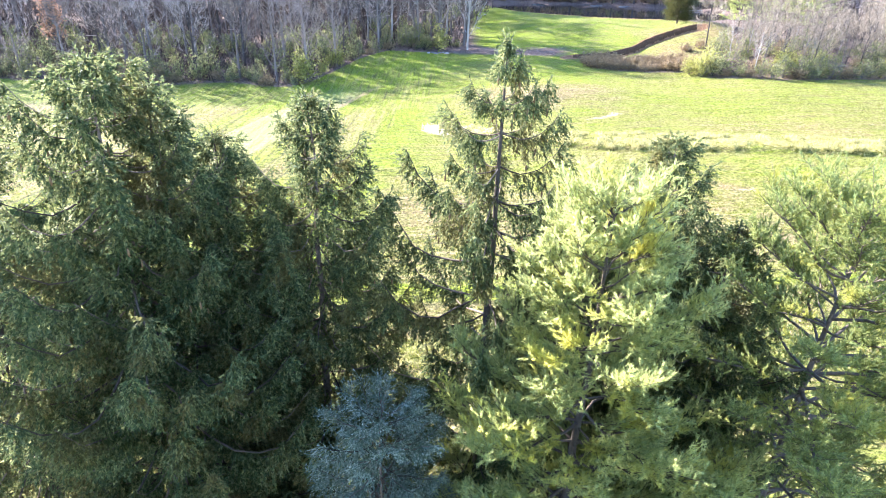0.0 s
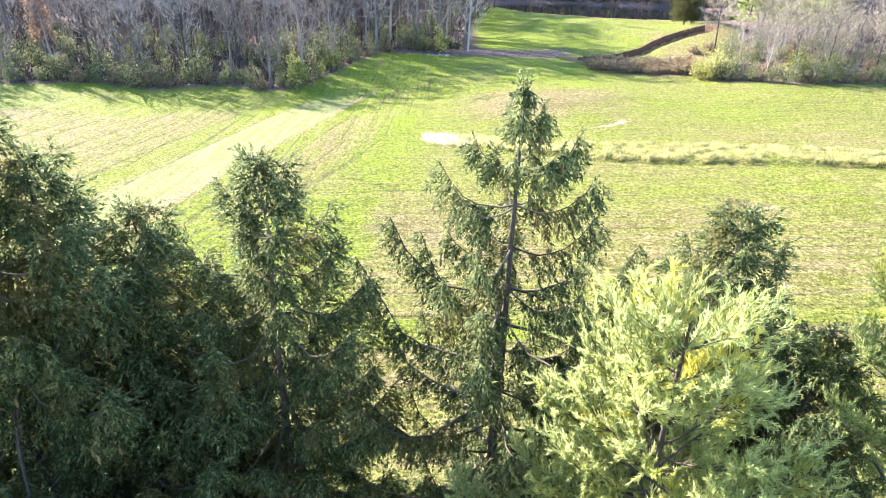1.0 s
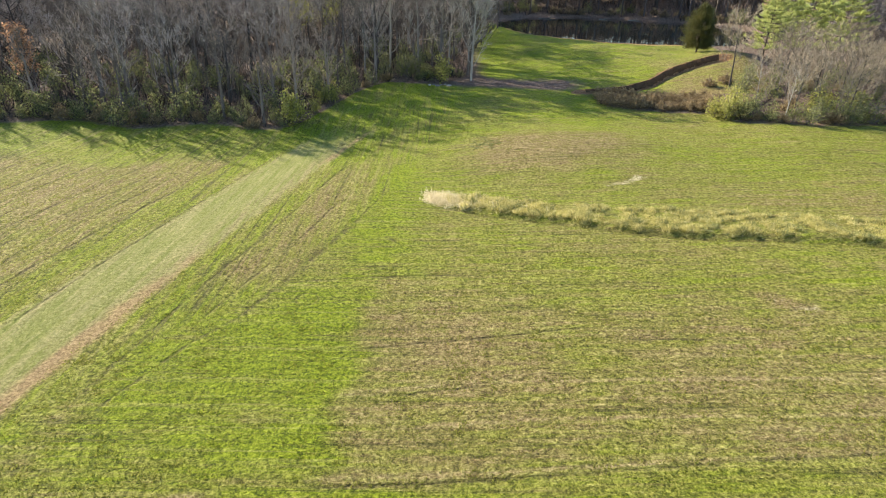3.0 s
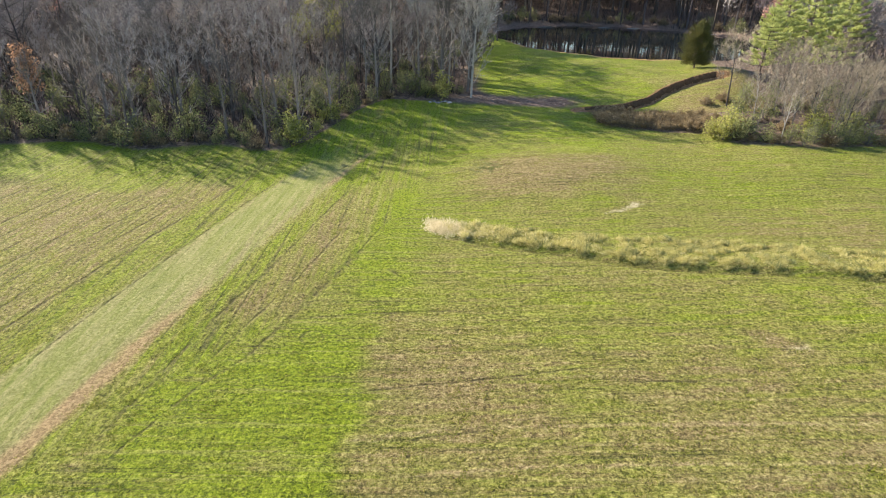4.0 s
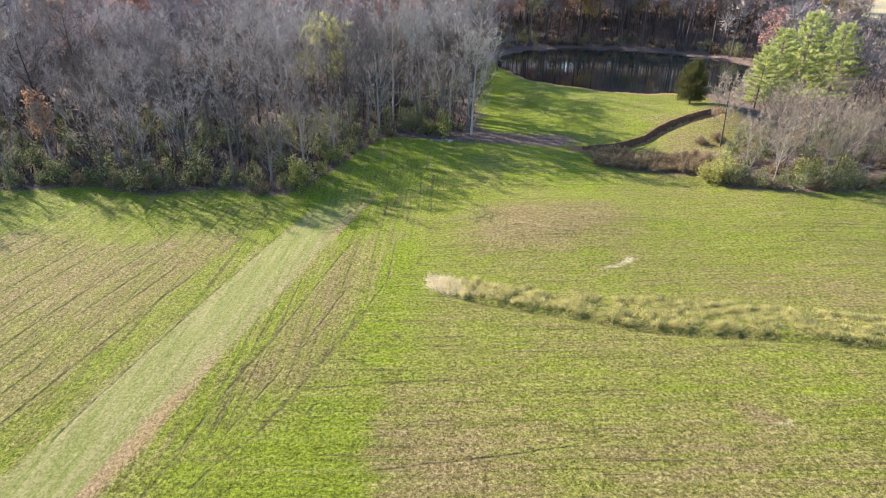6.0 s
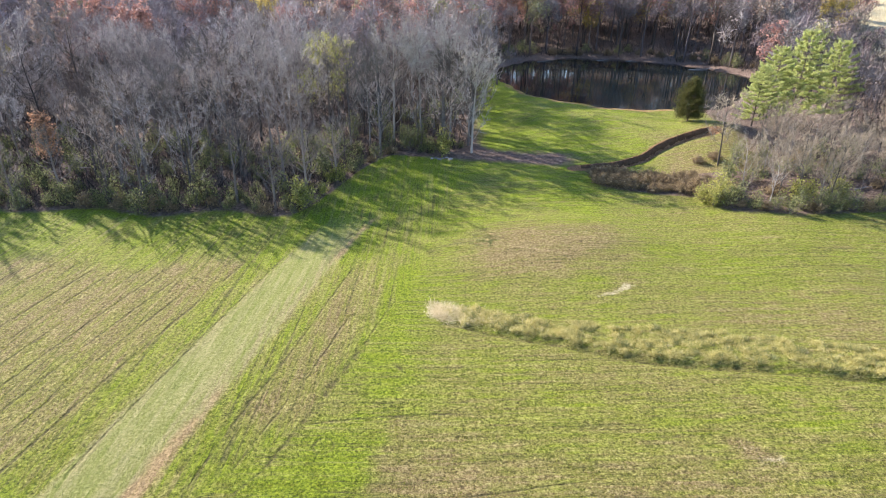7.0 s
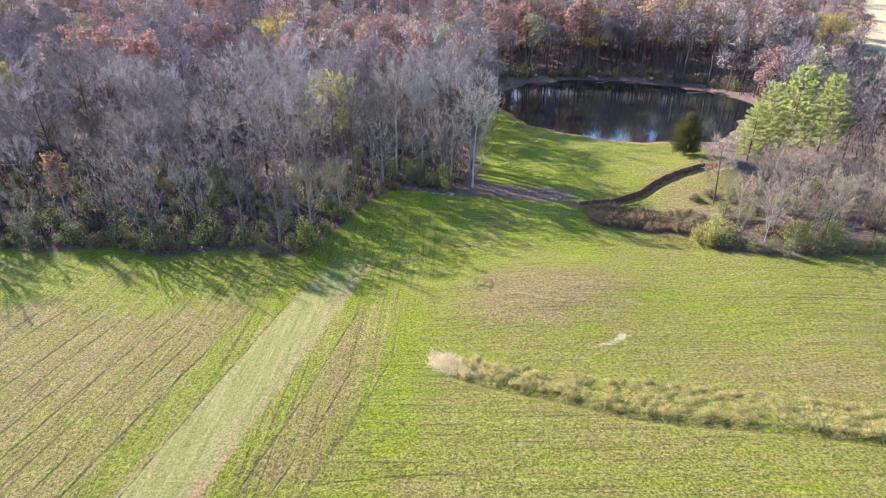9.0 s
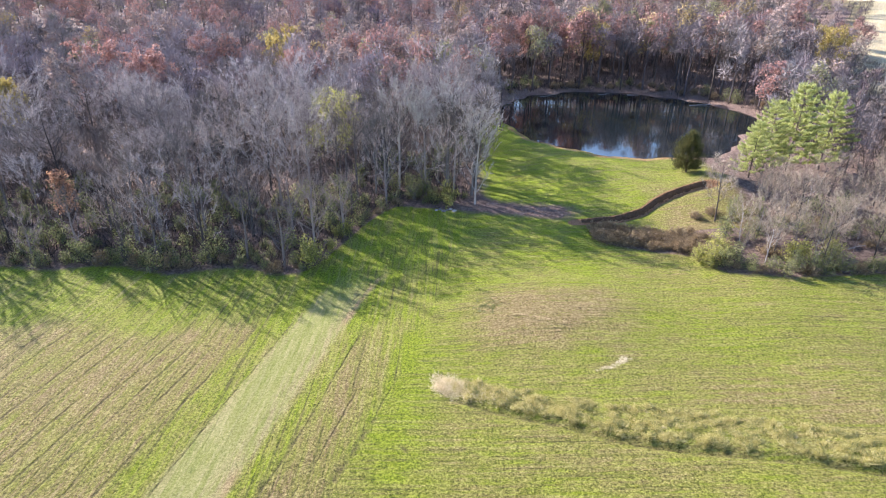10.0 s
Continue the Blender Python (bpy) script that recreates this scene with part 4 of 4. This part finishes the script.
for x, y in scatter(rng, 34, lambda x, y: y > thicket_y(x) + 3, 2.2, (37, 78), (75, 97)):
    place((brush if rng.random() < 0.5 else shrubs)[int(rng.integers(0, 2))], USED, x, y, rng.uniform(0, 6.28), rng.uniform(0.7, 1.2))
for x, y in scatter(rng, 46, lambda x, y: y + 0.45 * (x - 22) > 89.4 and y + 0.3 * (x - 22) < 93.2, 1.15, (22, 82), (36, 95)):
    place(brush[int(rng.integers(0, 2))], USED, x, y, rng.uniform(0, 6.28), rng.uniform(0.7, 1.1))
thick = []
for k in range(4):
    w, f, tips = bare_tree(90 + k, 9.0, spread=0.30 + 0.03 * k, limbs=20, subs=6, twigs=13, start=0.12, up=1.5, twig_w=0.032, twig_l=0.75, lean=0.09)
    thick.append(tree_thing("thicket_tree", "leafless brown-grey tree in a tangled thicket", "tree", "thicket trees", w, f, M_PALE if k == 1 else M_BARK, M_TWIG_T))
for x, y in scatter(rng, 66, lambda x, y: y > thicket_y(x) + 2.2 and x > 40 + 0.9 * max(0, y - 86) and y < 104, 2.3, (39, 78), (84, 104)):
    place(thick[int(rng.integers(0, 4))], USED, x, y, rng.uniform(0, 6.28), rng.uniform(0.45, 0.85) * (0.8 if x < 44 else 1.0), rng.uniform(0, 0.15))


# ------------------------------------------------------------------ conifers
def spruce(seed, H, radius, base=2.2, whorls=34, arms=6, droop=0.55, tipup=0.35, hang=0.42, dense=1.0, power=0.75, gaps=0.0, needles=7, nl=0.072, nw=0.036, cones=0, curtain=0.15, k=2, grow=0.85, ragged=0.35):
    """Norway spruce: arching limbs with hanging sprays of needle-covered shoots."""
    rng = np.random.default_rng(seed)
    s = np.linspace(0, 1, 10)
    trunk = np.stack([rng.normal(0, 0.03, 10) * s * 2, rng.normal(0, 0.03, 10) * s * 2, s * H], 1)[None]
    wood = [tubes(trunk, (0.011 * H * (1 - s) + 0.012)[None], 8)]
    n = whorls * arms
    tier = H - (H - base) * np.linspace(0.018, 1, whorls) ** 1.14
    z = np.repeat(tier, arms) + rng.normal(0, 0.06, n)
    q = np.clip(z / H, 0.05, 0.995)
    P0 = along(trunk, q[None])[0][0]
    az = np.tile(np.arange(arms) * 2 * np.pi / arms, whorls) + np.repeat(rng.uniform(0, 6.28, whorls), arms) + rng.normal(0, 0.2, n)
    ln = np.minimum(radius, grow * np.maximum(0.08, (1 - q) * H) ** power) * rng.uniform(1 - ragged, 1 + 0.35 * ragged, n)
    keep = rng.random(n) > gaps
    P0, az, ln, q = P0[keep], az[keep], ln[keep], q[keep]
    n = len(q)
    t = np.linspace(0, 1, 7)
    rise = 0.5 * step(0.80, 1.0, q)
    out = np.stack([np.cos(az), np.sin(az), np.zeros(n)], 1)
    P = P0[:, None] + out[:, None] * (ln[:, None] * t)[..., None]
    P[:, :, 2] += ln[:, None] * (rise[:, None] * t - droop * (1 - rise[:, None]) * np.sin(t * 2.2) + tipup * t ** 3)
    P[:, 1:] += rng.normal(0, 0.012, P[:, 1:].shape) * ln[:, None, None]
    wood.append(tubes(P, 0.004 + (0.010 * ln)[:, None] * (1 - t * 0.9), 4))
    # sprays along the limbs: forward-set fronds that hang at their ends
    per = np.maximum(5, ln * 40 * dense).astype(int)
    idx = np.repeat(np.arange(n), per)
    m = len(idx)
    sp = rng.uniform(0.1, 1, m) ** 0.75
    B, T = along(P[idx], sp[:, None])
    B, T = B[:, 0], T[:, 0]
    side = np.cross(T, [0, 0, 1.0]) * rng.choice([-1, 1], m)[:, None]
    D = unit(T * rng.uniform(0.3, 1.0, (m, 1)) + side * rng.uniform(0.1, 0.9, (m, 1)) + [0, 0, -curtain] + rng.normal(0, 0.12, (m, 3)))
    L = np.minimum(hang, 0.08 + 0.26 * ln[idx]) * rng.uniform(0.5, 1.15, m) * (1.2 - 0.55 * sp)
    tt = np.linspace(0, 1, 4)
    P2 = B[:, None] + D[:, None] * (L[:, None] * tt)[..., None]
    P2[:, :, 2] -= (L * (1.0 - rise[idx]) * rng.uniform(0.3, 1.0, m))[:, None] * tt ** 2
    # needle-covered shoots on each spray
    B3, T3 = along(P2, np.broadcast_to(np.linspace(0.05, 0.7, k), (m, k)) + rng.uniform(-0.05, 0.05, (m, k)))
    B3, T3 = B3.reshape(-1, 3), T3.reshape(-1, 3)
    D3 = unit(T3 + rng.normal(0, 0.28, T3.shape) + [0, 0, -0.05])
    L3 = rng.uniform(0.14, 0.27, len(B3))
    # leader and limb tips
    Bt, Tt = along(P, np.full((n, 1), 0.93))
    B3 = np.concatenate([B3, Bt[:, 0], trunk[0, -1:] - [[0, 0, 0.25]]])
    D3 = np.concatenate([D3, Tt[:, 0], [[0, 0, 1.0]]])
    L3 = np.concatenate([L3, np.full(n, 0.16), [0.4]])
    green = shoots(B3, D3, L3, needles, nl, nw, 0.6, rng)
    cone = None
    if cones:
        pick = rng.integers(0, m, cones)
        pick = pick[(q[idx[pick]] > 0.68)]
        C = P2[pick, -1]
        cone = C
    return join(*wood), green, cone


def conifer_thing(name, label, wood, green, m_green, extra=None, category="conifer", group="", limbs=False):
    ob = thing(name, label, category, group)
    trunk_part(wood, M_CONBARK, ob, *((80, 28) if limbs else ()))
    part("crown", mesh_of("crown", *green, m_green), ob)
    if extra is not None:
        tc = np.linspace(0, 1, 5)
        v, f = tubes(np.stack([0 * tc, 0 * tc, -0.15 * tc], 1)[None], np.array([[0.007, 0.019, 0.022, 0.017, 0.004]]), 6)
        me = mesh_of("cone", v, f, M_CONE, smooth=True)
        for p in extra:
            part("cone", me, ob).location = p
    return ob


def put(ob, x, y, turn=0.0, size=1.0):
    ob.matrix_basis = Matrix.LocRotScale(on_ground(x, y, 0.05), Euler((0, 0, turn)), (size, size, size))
    return ob


def g0(x, y):
    return float(height(x, y))


ROW = "screen row of spruces"
w, g, c = spruce(301, 13.0, 2.6, whorls=17, arms=6, droop=0.22, tipup=0.5, hang=0.36, gaps=0.06, dense=1.4, cones=420, curtain=0.9, power=1.05, grow=0.6, ragged=0.6)
coned = conifer_thing("norway_spruce", "open-crowned Norway spruce hung with brown cones", w, g, M_SPRUCE, c, group=ROW, limbs=True)
put(coned, 1.29, 10.5, 0.4, (12.86 - g0(1.3, 10.5)) / 13.0)
w, g, c = spruce(302, 12.5, 2.3, whorls=22, arms=6, power=0.8, grow=0.74, droop=0.28, tipup=0.5, hang=0.42, curtain=0.45, gaps=0.0, ragged=0.4, cones=60, dense=1.55)
dense = conifer_thing("norway_spruce", "dense dark green Norway spruce", w, g, M_SPRUCE, c, group=ROW, limbs=True)
put(dense, -2.36, 10.45, 1.0, (11.84 - g0(-2, 10)) / 12.6)
w, g, c = spruce(303, 13.0, 2.8, whorls=20, arms=7, power=0.65, droop=0.4, tipup=0.42, hang=0.55, grow=1.05, curtain=0.6, gaps=0.02, ragged=0.45, cones=160, dense=1.4)
wide = conifer_thing("norway_spruce", "broad dense Norway spruce with long hanging sprays", w, g, M_SPRUCE, c, group=ROW, limbs=True)
put(wide, -5.3, 8.9, 0.2, (12.85 - g0(-5, 9)) / 13.4)
for x, y, top, turn, src, h in ((4.83, 10.75, 11.45, 2.2, dense, 12.9), (-4.75, 9.6, 12.4, 4.0, dense, 12.9), (-4.1, 10.2, 11.4, 0.9, dense, 12.9), (-8.6, 9.4, 12.2, 3.0, wide, 13.4), (5.6, 9.6, 10.1, 5.1, dense, 12.9), (-0.5, 11.0, 5.2, 1.7, dense, 12.9), (3.3, 10.9, 10.1, 0.5, dense, 12.9)):
    m = Matrix.LocRotScale(on_ground(x, y, 0.05), Euler((0, 0, turn)), None)
    ob = copy_thing(src, m)
    s = (top - g0(x, y)) / h
    ob.matrix_basis = m @ Matrix.Diagonal((s, s, s, 1))


def white_pine(seed, H, radius, whorls=17, arms=6, base=1.2, tufts=1.0, needles=34, nl=0.085, nw=0.0125, up=0.35, gaps=0.0, reach=1.0, k=4, taper=0.42, power=0.62, fluff=0.45):
    """White pine: tiers of limbs that end in soft brushes of long needles."""
    rng = np.random.default_rng(seed)
    s = np.linspace(0, 1, 10)
    trunk = np.stack([rng.normal(0, 0.05, 10) * s, rng.normal(0, 0.05, 10) * s, s * H], 1)[None]
    wood = [tubes(trunk, (0.012 * H * (1 - s) + 0.015)[None], 8)]
    tier = base + (H * 0.97 - base) * np.linspace(0, 1, whorls) ** 0.85
    n = whorls * arms
    z = np.repeat(tier, arms) + rng.normal(0, 0.08, n)
    az = np.tile(np.arange(arms) * 2 * np.pi / arms, whorls) + np.repeat(rng.uniform(0, 6.28, whorls), arms) + rng.normal(0, 0.22, n)
    keep = rng.random(n) > gaps
    z, az = z[keep], az[keep]
    n = len(z)
    q = z / H
    ln = radius * np.clip((1.03 - q) / taper, 0.05, 1) ** power * rng.uniform(0.6, 1.15, n)
    P0 = along(trunk, q[None])[0][0]
    t = np.linspace(0, 1, 6)
    out = np.stack([np.cos(az), np.sin(az), np.zeros(n)], 1)
    P = P0[:, None] + out[:, None] * (ln[:, None] * t)[..., None]
    P[:, :, 2] += ln[:, None] * ((up * (0.2 + 1.6 * step(0.6, 1, q)))[:, None] * t + 0.18 * t ** 2.5)
    P[:, 1:] += rng.normal(0, 0.02, P[:, 1:].shape) * ln[:, None, None]
    wood.append(tubes(P, 0.006 + (0.011 * ln)[:, None] * (1 - t * 0.9), 5))
    per = np.maximum(4, ln * 8 * tufts).astype(int)
    idx = np.repeat(np.arange(n), per)
    m = len(idx)
    B, T = along(P[idx], (rng.uniform(0.12, 1, m) ** 0.7)[:, None])
    B, T = B[:, 0], T[:, 0]
    side = unit(np.cross(T, [0, 0, 1.0])) * rng.choice([-1, 1], m)[:, None]
    D = unit(T * rng.uniform(0.4, 1, (m, 1)) + side * rng.uniform(0.1, 1.0, (m, 1)) + np.array([0, 0, 0.28]) + rng.normal(0, 0.15, (m, 3)))
    L = rng.uniform(0.25, 0.7, m)
    t3 = np.linspace(0, 1, 3)
    P2 = B[:, None] + D[:, None] * (L[:, None] * t3)[..., None]
    P2[:, :, 2] += 0.12 * L[:, None] * t3 ** 2
    wood.append(tubes(P2, np.broadcast_to(0.007 * (1 - 0.6 * t3), (m, 3)), 3))
    B3, T3 = along(P2, np.broadcast_to(np.linspace(0.25, 0.95, k), (m, k)))
    B3, T3 = B3.reshape(-1, 3), T3.reshape(-1, 3)
    D3 = unit(T3 + rng.normal(0, fluff, T3.shape) + [0, 0, 0.55])
    green = shoots(B3, D3, rng.uniform(0.18, 0.36, len(B3)) * reach, needles, nl, nw, 0.55, rng)
    return join(*wood), green


w, g = white_pine(311, 11.6, 4.1, whorls=20, tufts=2.7, needles=17, nl=0.075, nw=0.016, reach=0.6, k=7, taper=0.85, power=0.85, fluff=0.75)
pine = conifer_thing("white_pine", "sunlit yellow-green white pine with soft long needles", w, g, M_PINE, group="pines by the spruce row")
put(pine, 2.75, 7.8, 0.6, (11.05 - g0(2.7, 7.8)) / 11.7)
w, g = white_pine(312, 11.4, 3.7, whorls=17, arms=7, tufts=2.0, gaps=0.05, needles=16, nl=0.075, nw=0.02, reach=0.65, k=6, fluff=0.7)
pine_b = conifer_thing("white_pine", "pine with open reaching limbs and yellow-green needles", w, g, M_PINE_D, group="pines by the spruce row")
put(pine_b, 7.2, 8.6, 0.3, (10.6 - g0(7, 8.6)) / 11.5)
w, g, c = spruce(320, 7.6, 1.28, base=0.8, whorls=17, arms=7, droop=0.05, tipup=0.25, hang=0.26, dense=1.5, power=0.32, nl=0.042, nw=0.024, grow=1.25, ragged=0.1)
put(conifer_thing("blue_spruce", "compact silvery blue spruce beneath taller conifers", w, g, M_BLUE, limbs=True), -0.75, 7.4, 0, (7.25 - g0(-0.7, 7.4)) / 7.9)


def round_evergreen(seed, H, W, m_leaf, count, size, name, label, conic=0.0):
    """Dense rounded or pointed crown of small scaly sprays on a short trunk."""
    r = np.random.default_rng(seed)
    trunk = np.array([[0, 0, 0], [0.03, 0, H * 0.3], [0, 0.03, H * 0.6], [0, 0, H * 0.92]])[None]
    n = 420
    z = r.uniform(0.08, 0.95, n)
    az = np.arange(n) * 2.4
    prof = np.sin(np.clip(z * 0.93 + 0.12, 0, 1) * np.pi) ** 0.55 * (1 - conic * z)
    lump = 1 + 0.22 * np.sin(az * 3 + z * 9) + 0.16 * np.sin(az * 5 - z * 17 + 1)
    ln = W * prof * lump * r.uniform(0.6, 1.1, n)
    t = np.linspace(0, 1, 4)
    P0 = along(trunk, (z * 0.72)[None])[0][0]
    D = np.stack([np.cos(az), np.sin(az), np.full(n, 0.0)], 1)
    P = P0[:, None] + D[:, None] * (ln[:, None] * t)[..., None]
    P[:, :, 2] += t * (z * H * 0.98 - P0[:, 2])[:, None]
    wood = join(tubes(trunk, np.array([[0.02 * H, 0.015 * H, 0.01 * H, 0.01]]), 7), tubes(P, np.broadcast_to(0.02 * (1 - 0.8 * t), (n, 4)), 3))
    B, T = along(P, r.uniform(0.35, 1, (n, count // n)) ** 0.6)
    B, T = B.reshape(-1, 3) + r.normal(0, 0.16, (n * (count // n), 3)), T.reshape(-1, 3)
    sp = blades(B, T + r.normal(0, 0.6, T.shape) + [0, 0, 0.25], size * r.uniform(0.6, 1.4, len(B)), size * 0.42, r)
    return conifer_thing(name, label, wood, sp, m_leaf, category="tree")


put(round_evergreen(331, 4.4, 2.4, M_CEDAR, 25200, 0.15, "round_tree", "round-crowned dark green tree at the field margin"), -10.5, 19.6)
put(round_evergreen(332, 8.0, 3.0, M_CEDAR, 34000, 0.17, "red_cedar", "dark conical red cedar on the dam", 0.3), 41.5, 108.2)
w, g = white_pine(341, 15.5, 5.2, whorls=13, arms=6, tufts=0.7, needles=9, nl=0.3, nw=0.07, base=2.0, reach=1.5, up=0.2, taper=0.7)
far_pine = conifer_thing("white_pine", "tall light-green white pine beside the pond", w, g, M_PINE_F, group="pines by the pond")
put(far_pine, 63, 115, 0)
for x, y, s, turn in ((57, 112, 0.82, 1.0), (71, 118, 0.92, 2.0), (51.5, 106, 0.62, 4.0)):
    m = Matrix.LocRotScale(on_ground(x, y), Euler((0, 0, turn)), None)
    copy_thing(far_pine, m).matrix_basis = m @ Matrix.Diagonal((s, s, s, 1))

# ------------------------------------------------------------------ grasses and weeds
def tufts(rng, x, y, hgt, width, per, m, name, label, spread=0.12, lean=0.45):
    x, y = np.repeat(x, per) + rng.normal(0, spread, len(x) * per), np.repeat(y, per) + rng.normal(0, spread, len(y) * per)
    B = np.stack([x, y, height(x, y) - 0.03], 1)
    D = np.stack([rng.normal(0, lean, len(x)), rng.normal(0, lean, len(x)), np.ones(len(x))], 1)
    v, f = blades(B, D, np.repeat(hgt, per) * rng.uniform(0.6, 1.2, len(x)), width, rng)
    tagged(new(name, mesh_of(name, v, f, m)), label, "grass", kind="stuff")


rng = np.random.default_rng(51)
CL = 620
cx = rng.uniform(0, 60, CL)
x = np.repeat(cx, 8) + rng.normal(0, 0.2, CL * 8)
up, lo = ditch(x)
y = lo + 0.55 + (up - lo - 0.55) * np.repeat(rng.uniform(0.0, 1.0, CL) ** 1.15, 8) + rng.normal(0, 0.18, CL * 8)
big = np.repeat(rng.uniform(0.4, 1.3, CL) ** 1.8, 8)
tufts(rng, x, y, big * rng.uniform(0.17, 0.36, len(x)), 0.045, 20, M_WEED, "weed_strip", "strip of tall yellowing weeds along a shallow ditch", 0.17, 0.7)
pick = rng.random(CL * 8) < 0.2
tufts(rng, x[pick] + 0.2, y[pick] - 0.1, big[pick] * rng.uniform(0.2, 0.4, pick.sum()), 0.06, 22, M_SHRUB, "green_weeds", "dark green leafy weeds among yellowing ones", 0.16, 0.6)
x, y = rng.normal(4.6, 0.9, 70), rng.normal(71.2, 0.9, 70)
tufts(rng, x, y, rng.uniform(0.12, 0.3, 70), 0.06, 16, M_SHRUB, "sage_weeds", "patch of grey-green weeds in the field", 0.12, 0.8)
x = np.clip(rng.gamma(2.0, 1.1, 620) - 1.5, -1.8, 9)
up, lo = ditch(x)
y = np.clip(up - 0.6 - np.abs(rng.normal(0, 1.3, 620)) + rng.normal(0, 0.4, 620), lo + 0.4, 60)
tufts(rng, x, y, rng.uniform(0.15, 0.55, 620) * np.repeat(rng.uniform(0.3, 1.3, 62), 10), 0.042, 9, M_STRAW, "pale_grass", "clump of bleached tall dry grass", 0.3, 0.8)
n = 85000
y = 17 + 68 * rng.uniform(0, 1, n) ** 1.1
x = rng.uniform(-0.75, 0.75, n) * (y + 8)
# the regrowth follows the drill rows: across on one side, along the track on the other
turned = x - 0.19 * (y - 54) < -np.interp(y, (20, 33, 42, 60, 80), (15.0, 13.0, 7.4, 5.2, 5.2))
y = np.where(turned, y, np.round((y - 0.025 * x) / 0.55) * 0.55 + 0.025 * x + rng.normal(0, 0.09, n))
u = x - 0.19 * y
x = np.where(turned, np.round(u / 0.55) * 0.55 + 0.19 * y + rng.normal(0, 0.09, n), x)
keep = (x > -46) & (x < 52) & (np.abs(x - 0.19 * (y - 54) + 18.4) > 3.1)
x, y = x[keep], y[keep]
tufts(rng, x, y, rng.uniform(0.06, 0.19, len(x)), 0.06, 3, M_FIELD, "field_grass", "short uneven regrowth across the hay field", 0.15, 0.8)


# ------------------------------------------------------------------ small things on the ground
def gully_bank():
    """The raw, undercut far bank of the gully, standing along its bed."""
    r = np.random.default_rng(7)
    s = np.linspace(0.04, 0.72, 150)
    P, T = along(np.pad(GULLY, ((0, 0), (0, 1)))[None], s[None])
    P, T = P[0], T[0]
    T = unit(np.stack([np.convolve(np.pad(T[:, i], 6, 'edge'), np.ones(13) / 13, 'valid') for i in range(3)], 1))
    nx, ny = -T[:, 1], T[:, 0]
    rows = []
    wave = np.cumsum(r.normal(0, 0.06, 150))
    wave = wave - np.convolve(np.pad(wave, 10, 'edge'), np.ones(21) / 21, 'valid')
    for u in np.linspace(0, 1, 6):
        off = -0.2 + 0.5 * u + 0.6 * wave + r.normal(0, 0.05, 150) - 0.12 * math.sin(u * 3.1)
        x, y = P[:, 0] + nx * off, P[:, 1] + ny * off
        lip = height(P[:, 0] + nx * 0.9, P[:, 1] + ny * 0.9) + 0.05
        bed = height(P[:, 0] - nx * 0.7, P[:, 1] - ny * 0.7) - 0.1
        rows.append(np.stack([x, y, bed + (lip - bed) * (1.25 * u - 0.25 * u * u) + r.normal(0, 0.03, 150)], 1))
    V = np.stack(rows)
    k = (np.arange(5)[:, None] * 150 + np.arange(149)).ravel()
    f = np.stack([k, k + 1, k + 151, k + 150], 1)
    tagged(new("gully_bank", mesh_of("gully_bank", V, f, M_SOIL, smooth=False)), "raw brown earth bank of an eroded gully", "bank", kind="structure")


gully_bank()


def stone_thing(seed, size, x, y):
    r = np.random.default_rng(seed)
    bm = bmesh.new()
    bmesh.ops.create_icosphere(bm, subdivisions=2, radius=size)
    for v in bm.verts:
        v.co *= 1 + 0.35 * noise.noise(v.co * (1.4 / size) + Vector((seed, 0, 0)))
        v.co.z *= 0.6
    me = bpy.data.meshes.new("stone")
    bm.to_mesh(me)
    bm.free()
    me.materials.append(M_PALE)
    ob = new("stone", me)
    ob.matrix_basis = Matrix.LocRotScale(on_ground(x, y, size * 0.15), Euler((0, 0, seed)), None)
    return tagged(ob, "pale grey field stone lying at the wood's corner", "stone", "heap of stones")


for k in range(6):
    stone_thing(400 + k, 0.28 + 0.06 * (k % 3), -2.4 + 0.62 * k, 101.3 + 0.35 * math.sin(k * 2.1))


def log_thing(seed, length, thick, x, y, turn, z, label):
    r = np.random.default_rng(seed)
    t = np.linspace(-0.5, 0.5, 7)
    P = np.stack([t * length, r.normal(0, 0.04, 7) * length * 0.5, 0.06 * length * t], 1)[None]
    n = 4
    B = along(P, r.uniform(0.2, 0.95, n)[None])[0][0]
    D = unit(r.normal(size=(n, 3)) + [0.3, 0, 0.6])
    L = length * r.uniform(0.1, 0.25, n)
    S = B[:, None] + D[:, None] * (L[:, None] * np.linspace(0, 1, 3))[..., None]
    me = mesh_of("log", *join(tubes(P, (thick * (1.1 - 0.7 * (t + 0.5)))[None], 7), tubes(S, np.broadcast_to(thick * np.array([0.4, 0.25, 0.08]), (n, 3)), 4)), M_PALE, smooth=True)
    ob = new("fallen_log", me)
    ob.matrix_basis = Matrix.LocRotScale((x, y, z), Euler((0, 0, turn)), None)
    return tagged(ob, label, "log", "fallen logs")


SUNK = "bleached fallen trunk lying in shallow pond water"
log_thing(1, 6.5, 0.24, 30, 193, 0.6, POND_Z + 0.1, SUNK)
log_thing(2, 4.0, 0.18, 49, 198.5, 0.2, POND_Z + 0.1, SUNK)
log_thing(3, 3.5, 0.16, 58, 198, -0.3, POND_Z + 0.1, SUNK)
log_thing(4, 7.0, 0.2, 73, 181, 0.1, POND_Z + 0.15, SUNK)
log_thing(5, 3.2, 0.12, 57.5, 84.6, 0.3, float(height(57.5, 84.6)) + 0.25, "pale broken branch lying before a thicket")
